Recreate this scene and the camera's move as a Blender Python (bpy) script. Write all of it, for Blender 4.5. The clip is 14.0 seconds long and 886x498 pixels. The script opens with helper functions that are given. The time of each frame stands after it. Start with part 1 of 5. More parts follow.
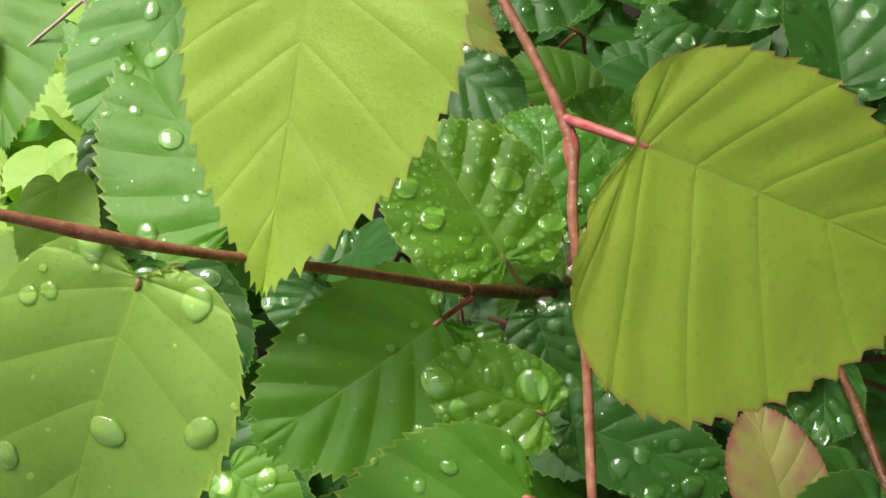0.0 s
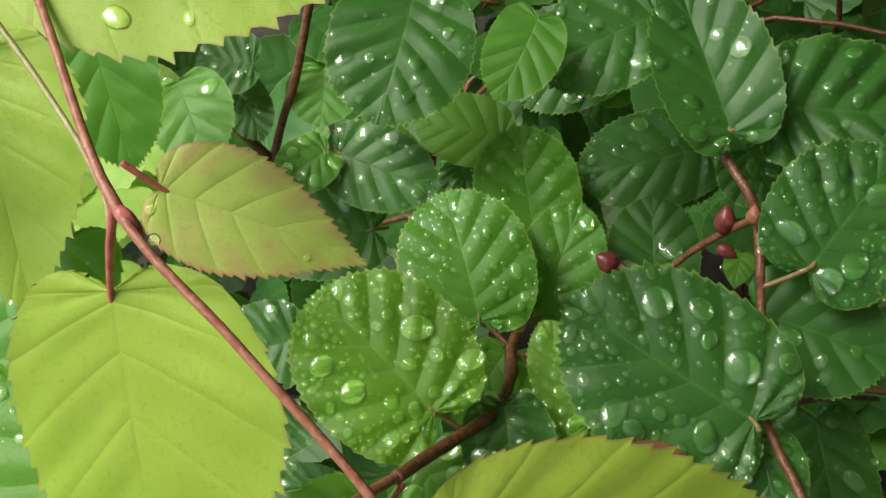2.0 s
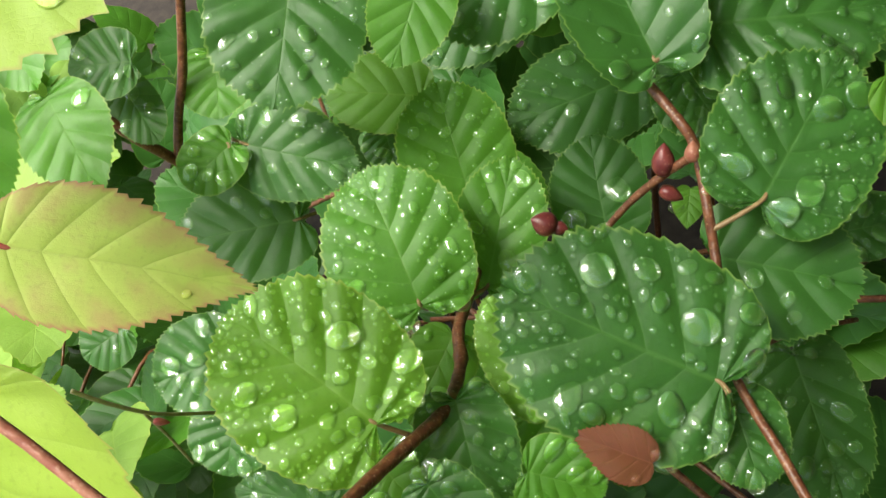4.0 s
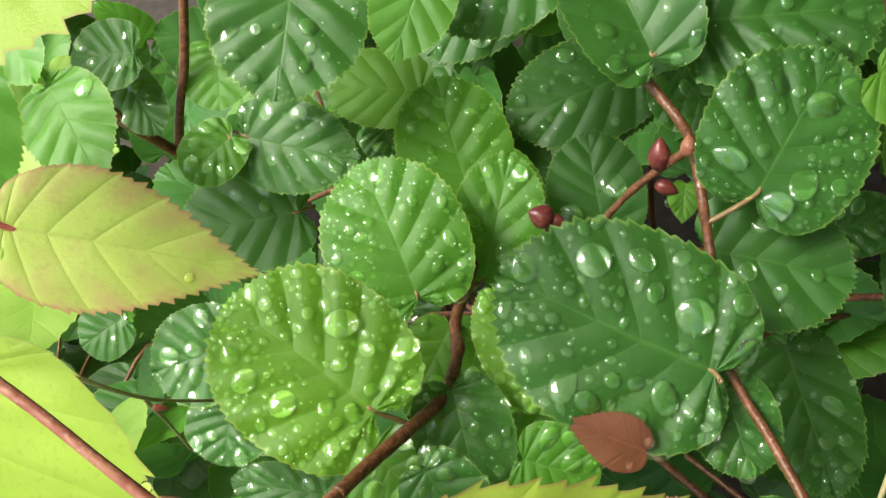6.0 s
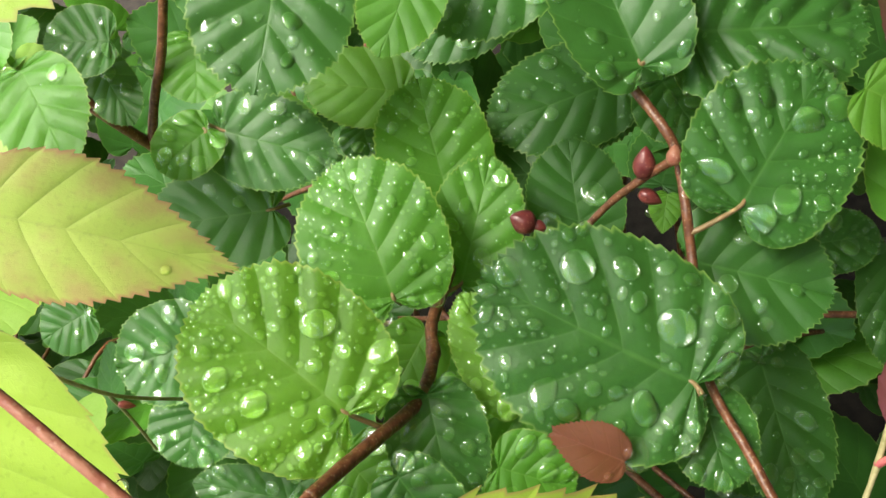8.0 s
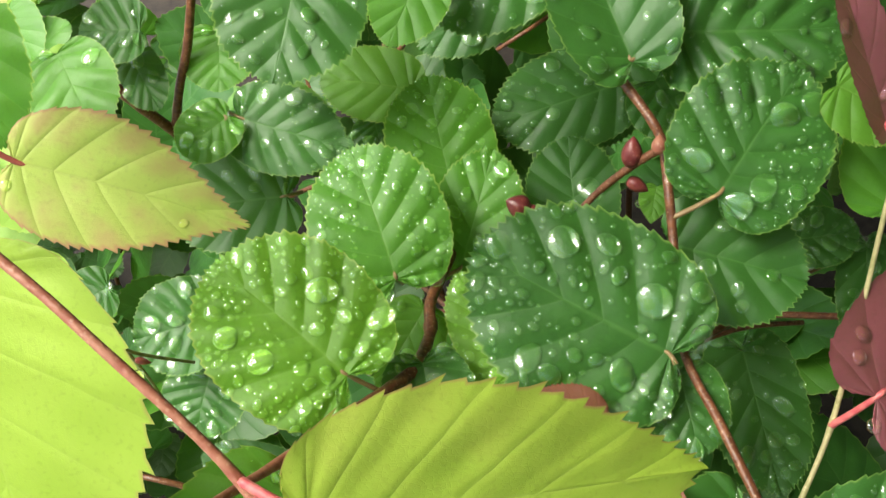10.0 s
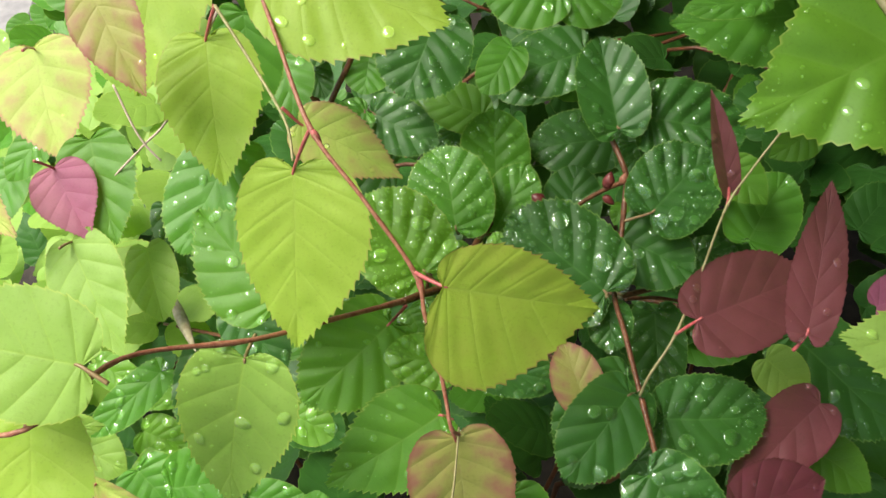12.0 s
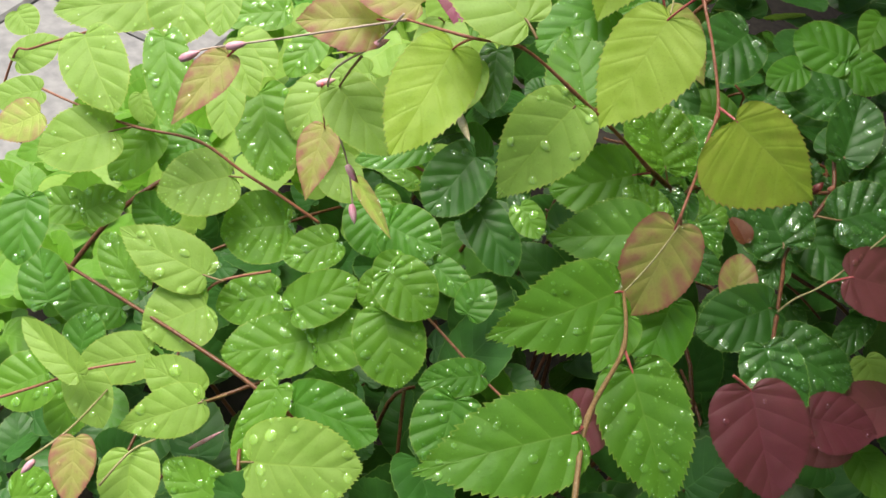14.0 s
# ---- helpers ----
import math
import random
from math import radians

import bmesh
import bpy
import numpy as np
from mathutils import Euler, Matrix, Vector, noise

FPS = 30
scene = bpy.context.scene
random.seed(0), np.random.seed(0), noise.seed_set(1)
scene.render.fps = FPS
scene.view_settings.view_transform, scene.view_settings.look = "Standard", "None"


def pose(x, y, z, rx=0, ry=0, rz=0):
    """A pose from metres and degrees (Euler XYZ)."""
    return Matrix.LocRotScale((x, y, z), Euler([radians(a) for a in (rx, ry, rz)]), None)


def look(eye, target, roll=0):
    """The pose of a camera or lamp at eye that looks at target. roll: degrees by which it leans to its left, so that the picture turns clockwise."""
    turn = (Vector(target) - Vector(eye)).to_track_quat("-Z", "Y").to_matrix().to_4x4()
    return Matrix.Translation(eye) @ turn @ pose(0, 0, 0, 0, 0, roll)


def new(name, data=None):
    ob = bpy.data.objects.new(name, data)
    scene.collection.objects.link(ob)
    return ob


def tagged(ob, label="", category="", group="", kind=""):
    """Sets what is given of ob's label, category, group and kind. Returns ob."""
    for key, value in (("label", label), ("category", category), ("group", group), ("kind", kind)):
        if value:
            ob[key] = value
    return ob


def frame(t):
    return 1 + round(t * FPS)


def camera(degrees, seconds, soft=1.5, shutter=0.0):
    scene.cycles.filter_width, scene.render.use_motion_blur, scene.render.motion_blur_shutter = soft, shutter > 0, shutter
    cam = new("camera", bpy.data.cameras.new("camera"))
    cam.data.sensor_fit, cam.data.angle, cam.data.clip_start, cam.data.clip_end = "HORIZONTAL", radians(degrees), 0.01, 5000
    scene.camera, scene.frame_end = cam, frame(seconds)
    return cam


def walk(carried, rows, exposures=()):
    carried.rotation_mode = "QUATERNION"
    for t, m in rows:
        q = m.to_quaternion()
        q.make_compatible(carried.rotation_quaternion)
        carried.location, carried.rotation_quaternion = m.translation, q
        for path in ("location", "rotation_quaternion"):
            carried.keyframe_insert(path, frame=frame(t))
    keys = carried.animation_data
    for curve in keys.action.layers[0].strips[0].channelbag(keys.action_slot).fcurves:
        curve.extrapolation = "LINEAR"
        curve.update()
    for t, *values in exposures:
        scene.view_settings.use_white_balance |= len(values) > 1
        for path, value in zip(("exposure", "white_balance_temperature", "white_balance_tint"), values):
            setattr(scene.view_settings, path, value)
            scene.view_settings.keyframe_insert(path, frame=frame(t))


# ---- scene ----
cam = camera(54.20, 14.0)
PATH = [
    (0, (0.03240, 0.02964, 0.77334), (-0.0221, 1.4590, -0.6244), 0.53),
    (0.5, (0.03428, 0.02890, 0.78044), (-0.0429, 1.4100, -0.6640), -0.74),
    (1, (0.04017, 0.03835, 0.80200), (-0.1168, 1.3685, -0.6833), -6.71),
    (1.5, (0.05427, 0.05969, 0.81551), (-0.1218, 1.3577, -0.6958), -13.34),
    (2, (0.07070, 0.08226, 0.81710), (-0.0682, 1.3223, -0.7459), -17.79),
    (2.5, (0.07783, 0.09454, 0.80905), (-0.0732, 1.2434, -0.8211), -21.92),
    (3, (0.08136, 0.10249, 0.80842), (-0.0843, 1.2299, -0.8352), -25.56),
    (3.5, (0.08618, 0.10451, 0.80417), (-0.0579, 1.2063, -0.8588), -26.37),
    (4, (0.08857, 0.10343, 0.80075), (-0.0562, 1.2261, -0.8480), -27.82),
    (6.5, (0.08606, 0.09952, 0.80182), (-0.0312, 1.2248, -0.8474), -25.87),
    (7, (0.08413, 0.10029, 0.80146), (0.0316, 1.2317, -0.8469), -23.23),
    (7.5, (0.08064, 0.10137, 0.79934), (0.0628, 1.1970, -0.8738), -19.98),
    (8, (0.08251, 0.10182, 0.79907), (0.0323, 1.2175, -0.8601), -21.34),
    (8.5, (0.08535, 0.09862, 0.79876), (0.0179, 1.2307, -0.8486), -21.39),
    (8.7, (0.08362, 0.09779, 0.79896), (0.0166, 1.2131, -0.8599), -21.36),
    (10.8, (0.08401, 0.07236, 0.82212), (0.0106, 1.2602, -0.7853), -19.73),
    (11, (0.08133, 0.07004, 0.84045), (-0.0004, 1.2535, -0.7698), -20.50),
    (11.5, (0.06317, 0.03836, 0.90501), (-0.0422, 1.2295, -0.6981), -19.41),
    (12, (0.06528, -0.03128, 0.93577), (-0.0033, 1.1427, -0.6820), -9.06),
    (12.5, (0.06371, -0.06801, 0.95008), (0.0262, 1.1458, -0.6390), -1.05),
    (13, (0.03942, -0.14655, 0.95996), (-0.1070, 1.1572, -0.5496), 5.63),
    (13.5, (0.01048, -0.19931, 0.93960), (-0.1889, 1.1150, -0.5547), 11.76),
    (14, (0.00558, -0.24591, 0.92972), (-0.2355, 1.1127, -0.5181), 18.00),
]
EXPOSURES = [(0.0, 0.56), (1.5, 0.50), (2.0, 0.50), (2.5, 0.68), (3.5, 0.96), (4.2, 1.08), (7.0, 1.16), (9.0, 1.22), (11.0, 1.00), (11.5, 0.68), (12.5, 0.74), (13.5, 0.46), (14.0, 0.37)]
walk(cam, [(t, look(eye, target, roll)) for t, eye, target, roll in PATH], EXPOSURES)
# ---- light ----
world = bpy.data.worlds.new("overcast_sky")
scene.world = world
world.use_nodes = True
wn = world.node_tree.nodes
sky = wn.new("ShaderNodeTexSky")
sky.sky_type = "NISHITA"
sky.sun_disc = False
sky.sun_elevation = radians(69)
sky.sun_rotation = radians(-74)
sky.air_density, sky.dust_density, sky.ozone_density = 1.2, 4.0, 1.0
wn["Background"].inputs["Strength"].default_value = 0.10
grey = wn.new("ShaderNodeHueSaturation")  # cloud takes most of the blue out of the sky
grey.inputs["Saturation"].default_value = 0.7
world.node_tree.links.new(sky.outputs["Color"], grey.inputs["Color"])
world.node_tree.links.new(grey.outputs["Color"], wn["Background"].inputs["Color"])
sun = new("sun", bpy.data.lights.new("sun", "SUN"))
sun.data.energy, sun.data.angle, sun.data.color = 4.2, radians(42), (1.0, 0.95, 0.84)
sun.matrix_world = look((-0.36, 0.10, 1.0), (0, 0, 0))

# ---- materials ----


def nodes_of(name):
    mat = bpy.data.materials.new(name)
    mat.use_nodes = True
    tree = mat.node_tree
    tree.nodes.clear()
    return mat, tree.nodes, tree.links


def leaf_material(name, blade, light, edge, vein, gloss=0.42, edge_width=0.06, through_amount=0.35, blotch=None, blotch_amount=0.0, veins=8, vein_amount=0.26, relief=0.42):
    """A leaf: blade colour broken up at two scales, paler veins, a coloured margin, and light coming through."""
    mat, n, l = nodes_of(name)

    def mix(a, b, fac, kind="MIX"):
        m = n.new("ShaderNodeMix")
        m.data_type, m.blend_type = "RGBA", kind
        for i, v in ((6, a), (7, b)):
            if isinstance(v, tuple):
                m.inputs[i].default_value = (*v, 1)
            else:
                l.new(v, m.inputs[i])
        if isinstance(fac, float):
            m.inputs[0].default_value = fac
        else:
            l.new(fac, m.inputs[0])
        return m.outputs[2]

    def calc(op, a, b=None, c=None):
        m = n.new("ShaderNodeMath")
        m.operation = op
        for i, v in enumerate((a, b, c)):
            if v is None:
                continue
            if isinstance(v, (int, float)):
                m.inputs[i].default_value = v
            else:
                l.new(v, m.inputs[i])
        return m.outputs[0]

    def noise_at(scale, detail, rough=0.55):
        t = n.new("ShaderNodeTexNoise")
        t.inputs["Scale"].default_value, t.inputs["Detail"].default_value, t.inputs["Roughness"].default_value = scale, detail, rough
        l.new(coords.outputs["Object"], t.inputs["Vector"])
        return t.outputs["Fac"]

    def ramp(value, lo, hi):
        m = n.new("ShaderNodeMapRange")
        m.inputs["From Min"].default_value, m.inputs["From Max"].default_value = lo, hi
        l.new(value, m.inputs["Value"])
        return m.outputs["Result"]

    coords = n.new("ShaderNodeTexCoord")
    uv = n.new("ShaderNodeUVMap")
    uv.uv_map = "blade"
    parts = n.new("ShaderNodeSeparateXYZ")
    l.new(uv.outputs["UV"], parts.inputs["Vector"])
    across, along = parts.outputs["X"], parts.outputs["Y"]
    info = n.new("ShaderNodeObjectInfo")
    wide, fine = noise_at(60, 3), noise_at(900, 4)
    base = mix(blade, light, ramp(wide, 0.32, 0.72))
    base = mix(base, light, calc("MULTIPLY", info.outputs["Random"], 0.45))
    base = mix(base, mix(base, (0.02, 0.05, 0.01), 0.5), calc("MULTIPLY", ramp(fine, 0.55, 0.75), 0.35))
    # side veins run out from the midrib at even steps; net of small veins between
    phase = calc("FRACT", calc("MULTIPLY_ADD", along, float(veins), 0.5))
    side = calc("ABSOLUTE", calc("SUBTRACT", phase, 0.5))
    side_vein = ramp(calc("ADD", side, calc("MULTIPLY", across, 0.02)), 0.055, 0.012)
    mid_vein = ramp(across, 0.035, 0.012)
    net = n.new("ShaderNodeTexVoronoi")
    net.feature = "DISTANCE_TO_EDGE"
    net.inputs["Scale"].default_value = 1100
    l.new(coords.outputs["Object"], net.inputs["Vector"])
    net_line = ramp(net.outputs["Distance"], 0.09, 0.02)
    rung = calc("ABSOLUTE", calc("SUBTRACT", calc("FRACT", calc("MULTIPLY_ADD", across, 15.0, calc("MULTIPLY", noise_at(120, 2), 3.0))), 0.5))
    net_line = calc("MAXIMUM", net_line, ramp(rung, 0.10, 0.03))
    veined = calc("MAXIMUM", calc("MULTIPLY", side_vein, vein_amount), calc("MULTIPLY", mid_vein, 1.4 * vein_amount))
    base = mix(base, vein, calc("MAXIMUM", veined, calc("MULTIPLY", net_line, 0.035)))
    if blotch:
        spread = calc("MULTIPLY", calc("POWER", across, 1.6), 1.0)
        spots = calc("MULTIPLY", ramp(calc("ADD", noise_at(110, 4), calc("MULTIPLY", spread, 0.35)), 0.52, 0.82), blotch_amount)
        between = n.new("ShaderNodeMapRange")  # the blush lies between the side veins
        between.inputs["From Min"].default_value, between.inputs["From Max"].default_value = 0.05, 0.38
        between.inputs["To Min"].default_value = 0.3
        l.new(side, between.inputs["Value"])
        base = mix(base, blotch, calc("MULTIPLY", spots, between.outputs["Result"]))
    rim = ramp(calc("ADD", across, calc("MULTIPLY", noise_at(300, 2), 0.04)), 1.02 - edge_width, 1.03)
    base = mix(base, edge, rim)
    b = n.new("ShaderNodeBsdfPrincipled")
    l.new(base, b.inputs["Base Color"])
    rough = n.new("ShaderNodeMapRange")
    rough.inputs["To Min"].default_value, rough.inputs["To Max"].default_value = gloss - 0.08, gloss + 0.12
    l.new(fine, rough.inputs["Value"])
    l.new(rough.outputs["Result"], b.inputs["Roughness"])
    b.inputs["Specular IOR Level"].default_value = 0.45
    bump = n.new("ShaderNodeBump")
    bump.inputs["Strength"].default_value, bump.inputs["Distance"].default_value = 0.5, 0.0007
    sunk = calc("MAXIMUM", calc("POWER", ramp(side, 0.17, 0.0), 2.0), calc("POWER", ramp(across, 0.09, 0.0), 2.0))
    rough_skin = calc("ADD", calc("MULTIPLY", fine, 0.2), calc("MULTIPLY", noise_at(260, 2), 0.55))
    height = calc("SUBTRACT", rough_skin, calc("ADD", calc("MULTIPLY", sunk, relief), calc("MULTIPLY", net_line, 0.05)))
    l.new(height, bump.inputs["Height"])
    l.new(bump.outputs["Normal"], b.inputs["Normal"])
    thin = n.new("ShaderNodeBsdfTranslucent")
    l.new(mix(base, (0.75, 0.95, 0.12), 0.25), thin.inputs["Color"])
    both = n.new("ShaderNodeMixShader")
    both.inputs[0].default_value = through_amount
    l.new(b.outputs[0], both.inputs[1])
    l.new(thin.outputs[0], both.inputs[2])
    out = n.new("ShaderNodeOutputMaterial")
    l.new(both.outputs[0], out.inputs["Surface"])
    return mat


def bark_material(name, dark, lit, gloss=0.45, scale=500, speck=(0.5, 0.4, 0.25), speck_amount=0.4):
    mat, n, l = nodes_of(name)
    coords = n.new("ShaderNodeTexCoord")
    t = n.new("ShaderNodeTexNoise")
    t.inputs["Scale"].default_value, t.inputs["Detail"].default_value = scale, 5
    t2 = n.new("ShaderNodeTexVoronoi")
    t2.inputs["Scale"].default_value = 900
    l.new(coords.outputs["Object"], t.inputs["Vector"])
    l.new(coords.outputs["Object"], t2.inputs["Vector"])
    m = n.new("ShaderNodeMix")
    m.data_type = "RGBA"
    m.inputs[6].default_value, m.inputs[7].default_value = (*dark, 1), (*lit, 1)
    r = n.new("ShaderNodeMapRange")
    r.inputs["From Min"].default_value, r.inputs["From Max"].default_value = 0.35, 0.65
    l.new(t.outputs["Fac"], r.inputs["Value"])
    l.new(r.outputs["Result"], m.inputs[0])
    s = n.new("ShaderNodeMapRange")
    s.inputs["From Min"].default_value, s.inputs["From Max"].default_value = 0.28, 0.18
    s.inputs["To Max"].default_value = speck_amount
    l.new(t2.outputs["Distance"], s.inputs["Value"])
    m2 = n.new("ShaderNodeMix")
    m2.data_type = "RGBA"
    l.new(m.outputs[2], m2.inputs[6])
    m2.inputs[7].default_value = (*speck, 1)
    l.new(s.outputs["Result"], m2.inputs[0])
    b = n.new("ShaderNodeBsdfPrincipled")
    l.new(m2.outputs[2], b.inputs["Base Color"])
    b.inputs["Roughness"].default_value = gloss
    bump = n.new("ShaderNodeBump")
    bump.inputs["Strength"].default_value, bump.inputs["Distance"].default_value = 0.6, 0.0006
    l.new(t.outputs["Fac"], bump.inputs["Height"])
    l.new(bump.outputs["Normal"], b.inputs["Normal"])
    out = n.new("ShaderNodeOutputMaterial")
    l.new(b.outputs[0], out.inputs["Surface"])
    return mat


def water_material():
    """Clear water: refraction, transparency that brightens what lies below, and gloss that grows towards the rim."""
    mat, n, l = nodes_of("water")
    bend = n.new("ShaderNodeBsdfRefraction")
    bend.inputs["IOR"].default_value, bend.inputs["Roughness"].default_value = 1.33, 0.0
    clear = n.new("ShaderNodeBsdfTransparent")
    clear.inputs["Color"].default_value = (1.4, 1.4, 1.36, 1)  # colour above 1 paints in the light that a bead would gather below
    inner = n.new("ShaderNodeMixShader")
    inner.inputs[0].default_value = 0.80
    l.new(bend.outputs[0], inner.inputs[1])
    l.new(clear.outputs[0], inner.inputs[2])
    # broad surface gloss standing in for a gleam from the bead's far side
    gleam = n.new("ShaderNodeBsdfGlossy")
    gleam.inputs["Roughness"].default_value = 0.35
    body = n.new("ShaderNodeMixShader")
    body.inputs[0].default_value = 0.02
    l.new(inner.outputs[0], body.inputs[1])
    l.new(gleam.outputs[0], body.inputs[2])
    shine = n.new("ShaderNodeBsdfGlossy")
    shine.inputs["Roughness"].default_value = 0.015
    slope = n.new("ShaderNodeFresnel")
    slope.inputs["IOR"].default_value = 1.24
    rim = n.new("ShaderNodeMath")
    rim.operation = "MULTIPLY_ADD"
    rim.inputs[1].default_value, rim.inputs[2].default_value = 0.90, 0.065
    l.new(slope.outputs[0], rim.inputs[0])
    both = n.new("ShaderNodeMixShader")
    l.new(rim.outputs[0], both.inputs[0])
    l.new(body.outputs[0], both.inputs[1])
    l.new(shine.outputs[0], both.inputs[2])
    out = n.new("ShaderNodeOutputMaterial")
    l.new(both.outputs[0], out.inputs["Surface"])
    return mat


LEAF = {
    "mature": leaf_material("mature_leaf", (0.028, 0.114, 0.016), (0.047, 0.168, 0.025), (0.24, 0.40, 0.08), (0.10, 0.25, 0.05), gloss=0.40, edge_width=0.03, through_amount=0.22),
    "mid": leaf_material("summer_leaf", (0.066, 0.235, 0.018), (0.105, 0.315, 0.028), (0.36, 0.50, 0.09), (0.16, 0.36, 0.06), gloss=0.42, edge_width=0.03, through_amount=0.32),
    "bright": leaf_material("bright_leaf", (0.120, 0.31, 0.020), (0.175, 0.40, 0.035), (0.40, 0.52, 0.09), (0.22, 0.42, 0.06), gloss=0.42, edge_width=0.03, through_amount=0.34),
    "copper": leaf_material("copper_leaf", (0.17, 0.045, 0.028), (0.23, 0.075, 0.042), (0.24, 0.05, 0.035), (0.36, 0.15, 0.08), gloss=0.42, edge_width=0.06, through_amount=0.35),
    "fresh": leaf_material("fresh_leaf", (0.080, 0.245, 0.018), (0.12, 0.31, 0.026), (0.33, 0.42, 0.07), (0.19, 0.35, 0.05), gloss=0.46, edge_width=0.03, through_amount=0.36, vein_amount=0.28),
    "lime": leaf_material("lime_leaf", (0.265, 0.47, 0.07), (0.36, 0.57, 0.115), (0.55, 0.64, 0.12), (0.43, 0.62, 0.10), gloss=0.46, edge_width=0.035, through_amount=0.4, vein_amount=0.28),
    "young": leaf_material("young_leaf", (0.345, 0.545, 0.05), (0.45, 0.635, 0.085), (0.46, 0.38, 0.12), (0.42, 0.58, 0.09), gloss=0.48, edge_width=0.025, through_amount=0.42, vein_amount=0.25, relief=0.45),
    "blush": leaf_material("blushing_leaf", (0.50, 0.65, 0.12), (0.60, 0.70, 0.19), (0.54, 0.20, 0.17), (0.48, 0.56, 0.15), gloss=0.52, edge_width=0.07, through_amount=0.42, blotch=(0.56, 0.30, 0.19), blotch_amount=0.6, vein_amount=0.25),
    # reddish young leaf; colour raised in place of sun its steep blade misses
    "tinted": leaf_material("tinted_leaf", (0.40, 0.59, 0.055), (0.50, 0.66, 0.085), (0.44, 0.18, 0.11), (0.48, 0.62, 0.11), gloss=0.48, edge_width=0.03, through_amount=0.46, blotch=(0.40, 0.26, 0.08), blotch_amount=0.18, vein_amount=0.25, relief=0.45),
    "pink": leaf_material("pink_leaf", (0.42, 0.42, 0.10), (0.50, 0.47, 0.15), (0.38, 0.11, 0.10), (0.50, 0.48, 0.16), gloss=0.5, edge_width=0.10, through_amount=0.4, blotch=(0.45, 0.18, 0.145), blotch_amount=0.95, vein_amount=0.35),
    "purple": leaf_material("purple_leaf", (0.16, 0.036, 0.052), (0.24, 0.062, 0.080), (0.17, 0.03, 0.05), (0.28, 0.085, 0.10), gloss=0.5, edge_width=0.06, through_amount=0.35),
    "maroon": leaf_material("maroon_leaf", (0.115, 0.017, 0.034), (0.175, 0.030, 0.055), (0.11, 0.02, 0.03), (0.22, 0.05, 0.08), gloss=0.5, edge_width=0.06, through_amount=0.35),
    "magenta": leaf_material("magenta_leaf", (0.36, 0.08, 0.18), (0.45, 0.12, 0.23), (0.30, 0.05, 0.12), (0.50, 0.18, 0.28), gloss=0.5, edge_width=0.06, through_amount=0.4),
}
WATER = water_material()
BROWN = bark_material("brown_bark", (0.10, 0.034, 0.015), (0.21, 0.082, 0.036), gloss=0.36, speck=(0.5, 0.36, 0.2), speck_amount=0.35)
PALE = bark_material("pale_shoot", (0.46, 0.34, 0.26), (0.62, 0.50, 0.42), speck_amount=0.1)
CREAM = bark_material("withered_bract", (0.42, 0.34, 0.20), (0.62, 0.54, 0.38), gloss=0.6, scale=300, speck_amount=0.1)
RED = bark_material("red_shoot", (0.27, 0.085, 0.05), (0.38, 0.17, 0.10), speck=(0.6, 0.4, 0.25), speck_amount=0.25)
SHOOT = bark_material("olive_brown_shoot", (0.16, 0.10, 0.04), (0.26, 0.16, 0.07), speck=(0.5, 0.4, 0.25), speck_amount=0.25)
OLIVE = bark_material("olive_shoot", (0.25, 0.24, 0.09), (0.38, 0.33, 0.16), speck=(0.6, 0.5, 0.3), speck_amount=0.25)
PETIOLE_RED = bark_material("red_stalk", (0.42, 0.07, 0.08), (0.54, 0.16, 0.14), gloss=0.35, speck_amount=0.0)
PETIOLE_GREEN = bark_material("green_stalk", (0.22, 0.15, 0.06), (0.30, 0.20, 0.09), gloss=0.4, speck_amount=0.0)
BUD_RED = bark_material("bud_scale", (0.13, 0.022, 0.024), (0.22, 0.05, 0.042), gloss=0.3, scale=250, speck=(0.5, 0.25, 0.15), speck_amount=0.2)
STIPULE = bark_material("stipule_skin", (0.76, 0.30, 0.42), (0.82, 0.50, 0.56), gloss=0.4, scale=300, speck_amount=0.0)

# ---- shapes ----
ROUND = ((0, 0), (0.24, -0.115), (0.60, -0.105), (0.88, 0.06), (1.0, 0.32), (0.98, 0.57), (0.83, 0.77), (0.55, 0.905), (0.24, 0.975), (0, 1.0))
POINTED = ((0, 0), (0.26, -0.045), (0.62, -0.015), (0.90, 0.115), (1.0, 0.29), (0.90, 0.46), (0.67, 0.63), (0.38, 0.79), (0.13, 0.92), (0, 1.0))


def glide(knots, u):
    """A point on a smooth line through the knots, u from 0 to 1."""
    n = len(knots) - 1
    i = min(int(u * n), n - 1)
    f = u * n - i
    p = [Vector(knots[min(max(i + k, 0), n)]) for k in (-1, 0, 1, 2)]
    return 0.5 * (2 * p[1] + (p[2] - p[0]) * f + (2 * p[0] - 5 * p[1] + 4 * p[2] - p[3]) * f * f + (3 * p[1] - p[0] - 3 * p[2] + p[3]) * f ** 3)


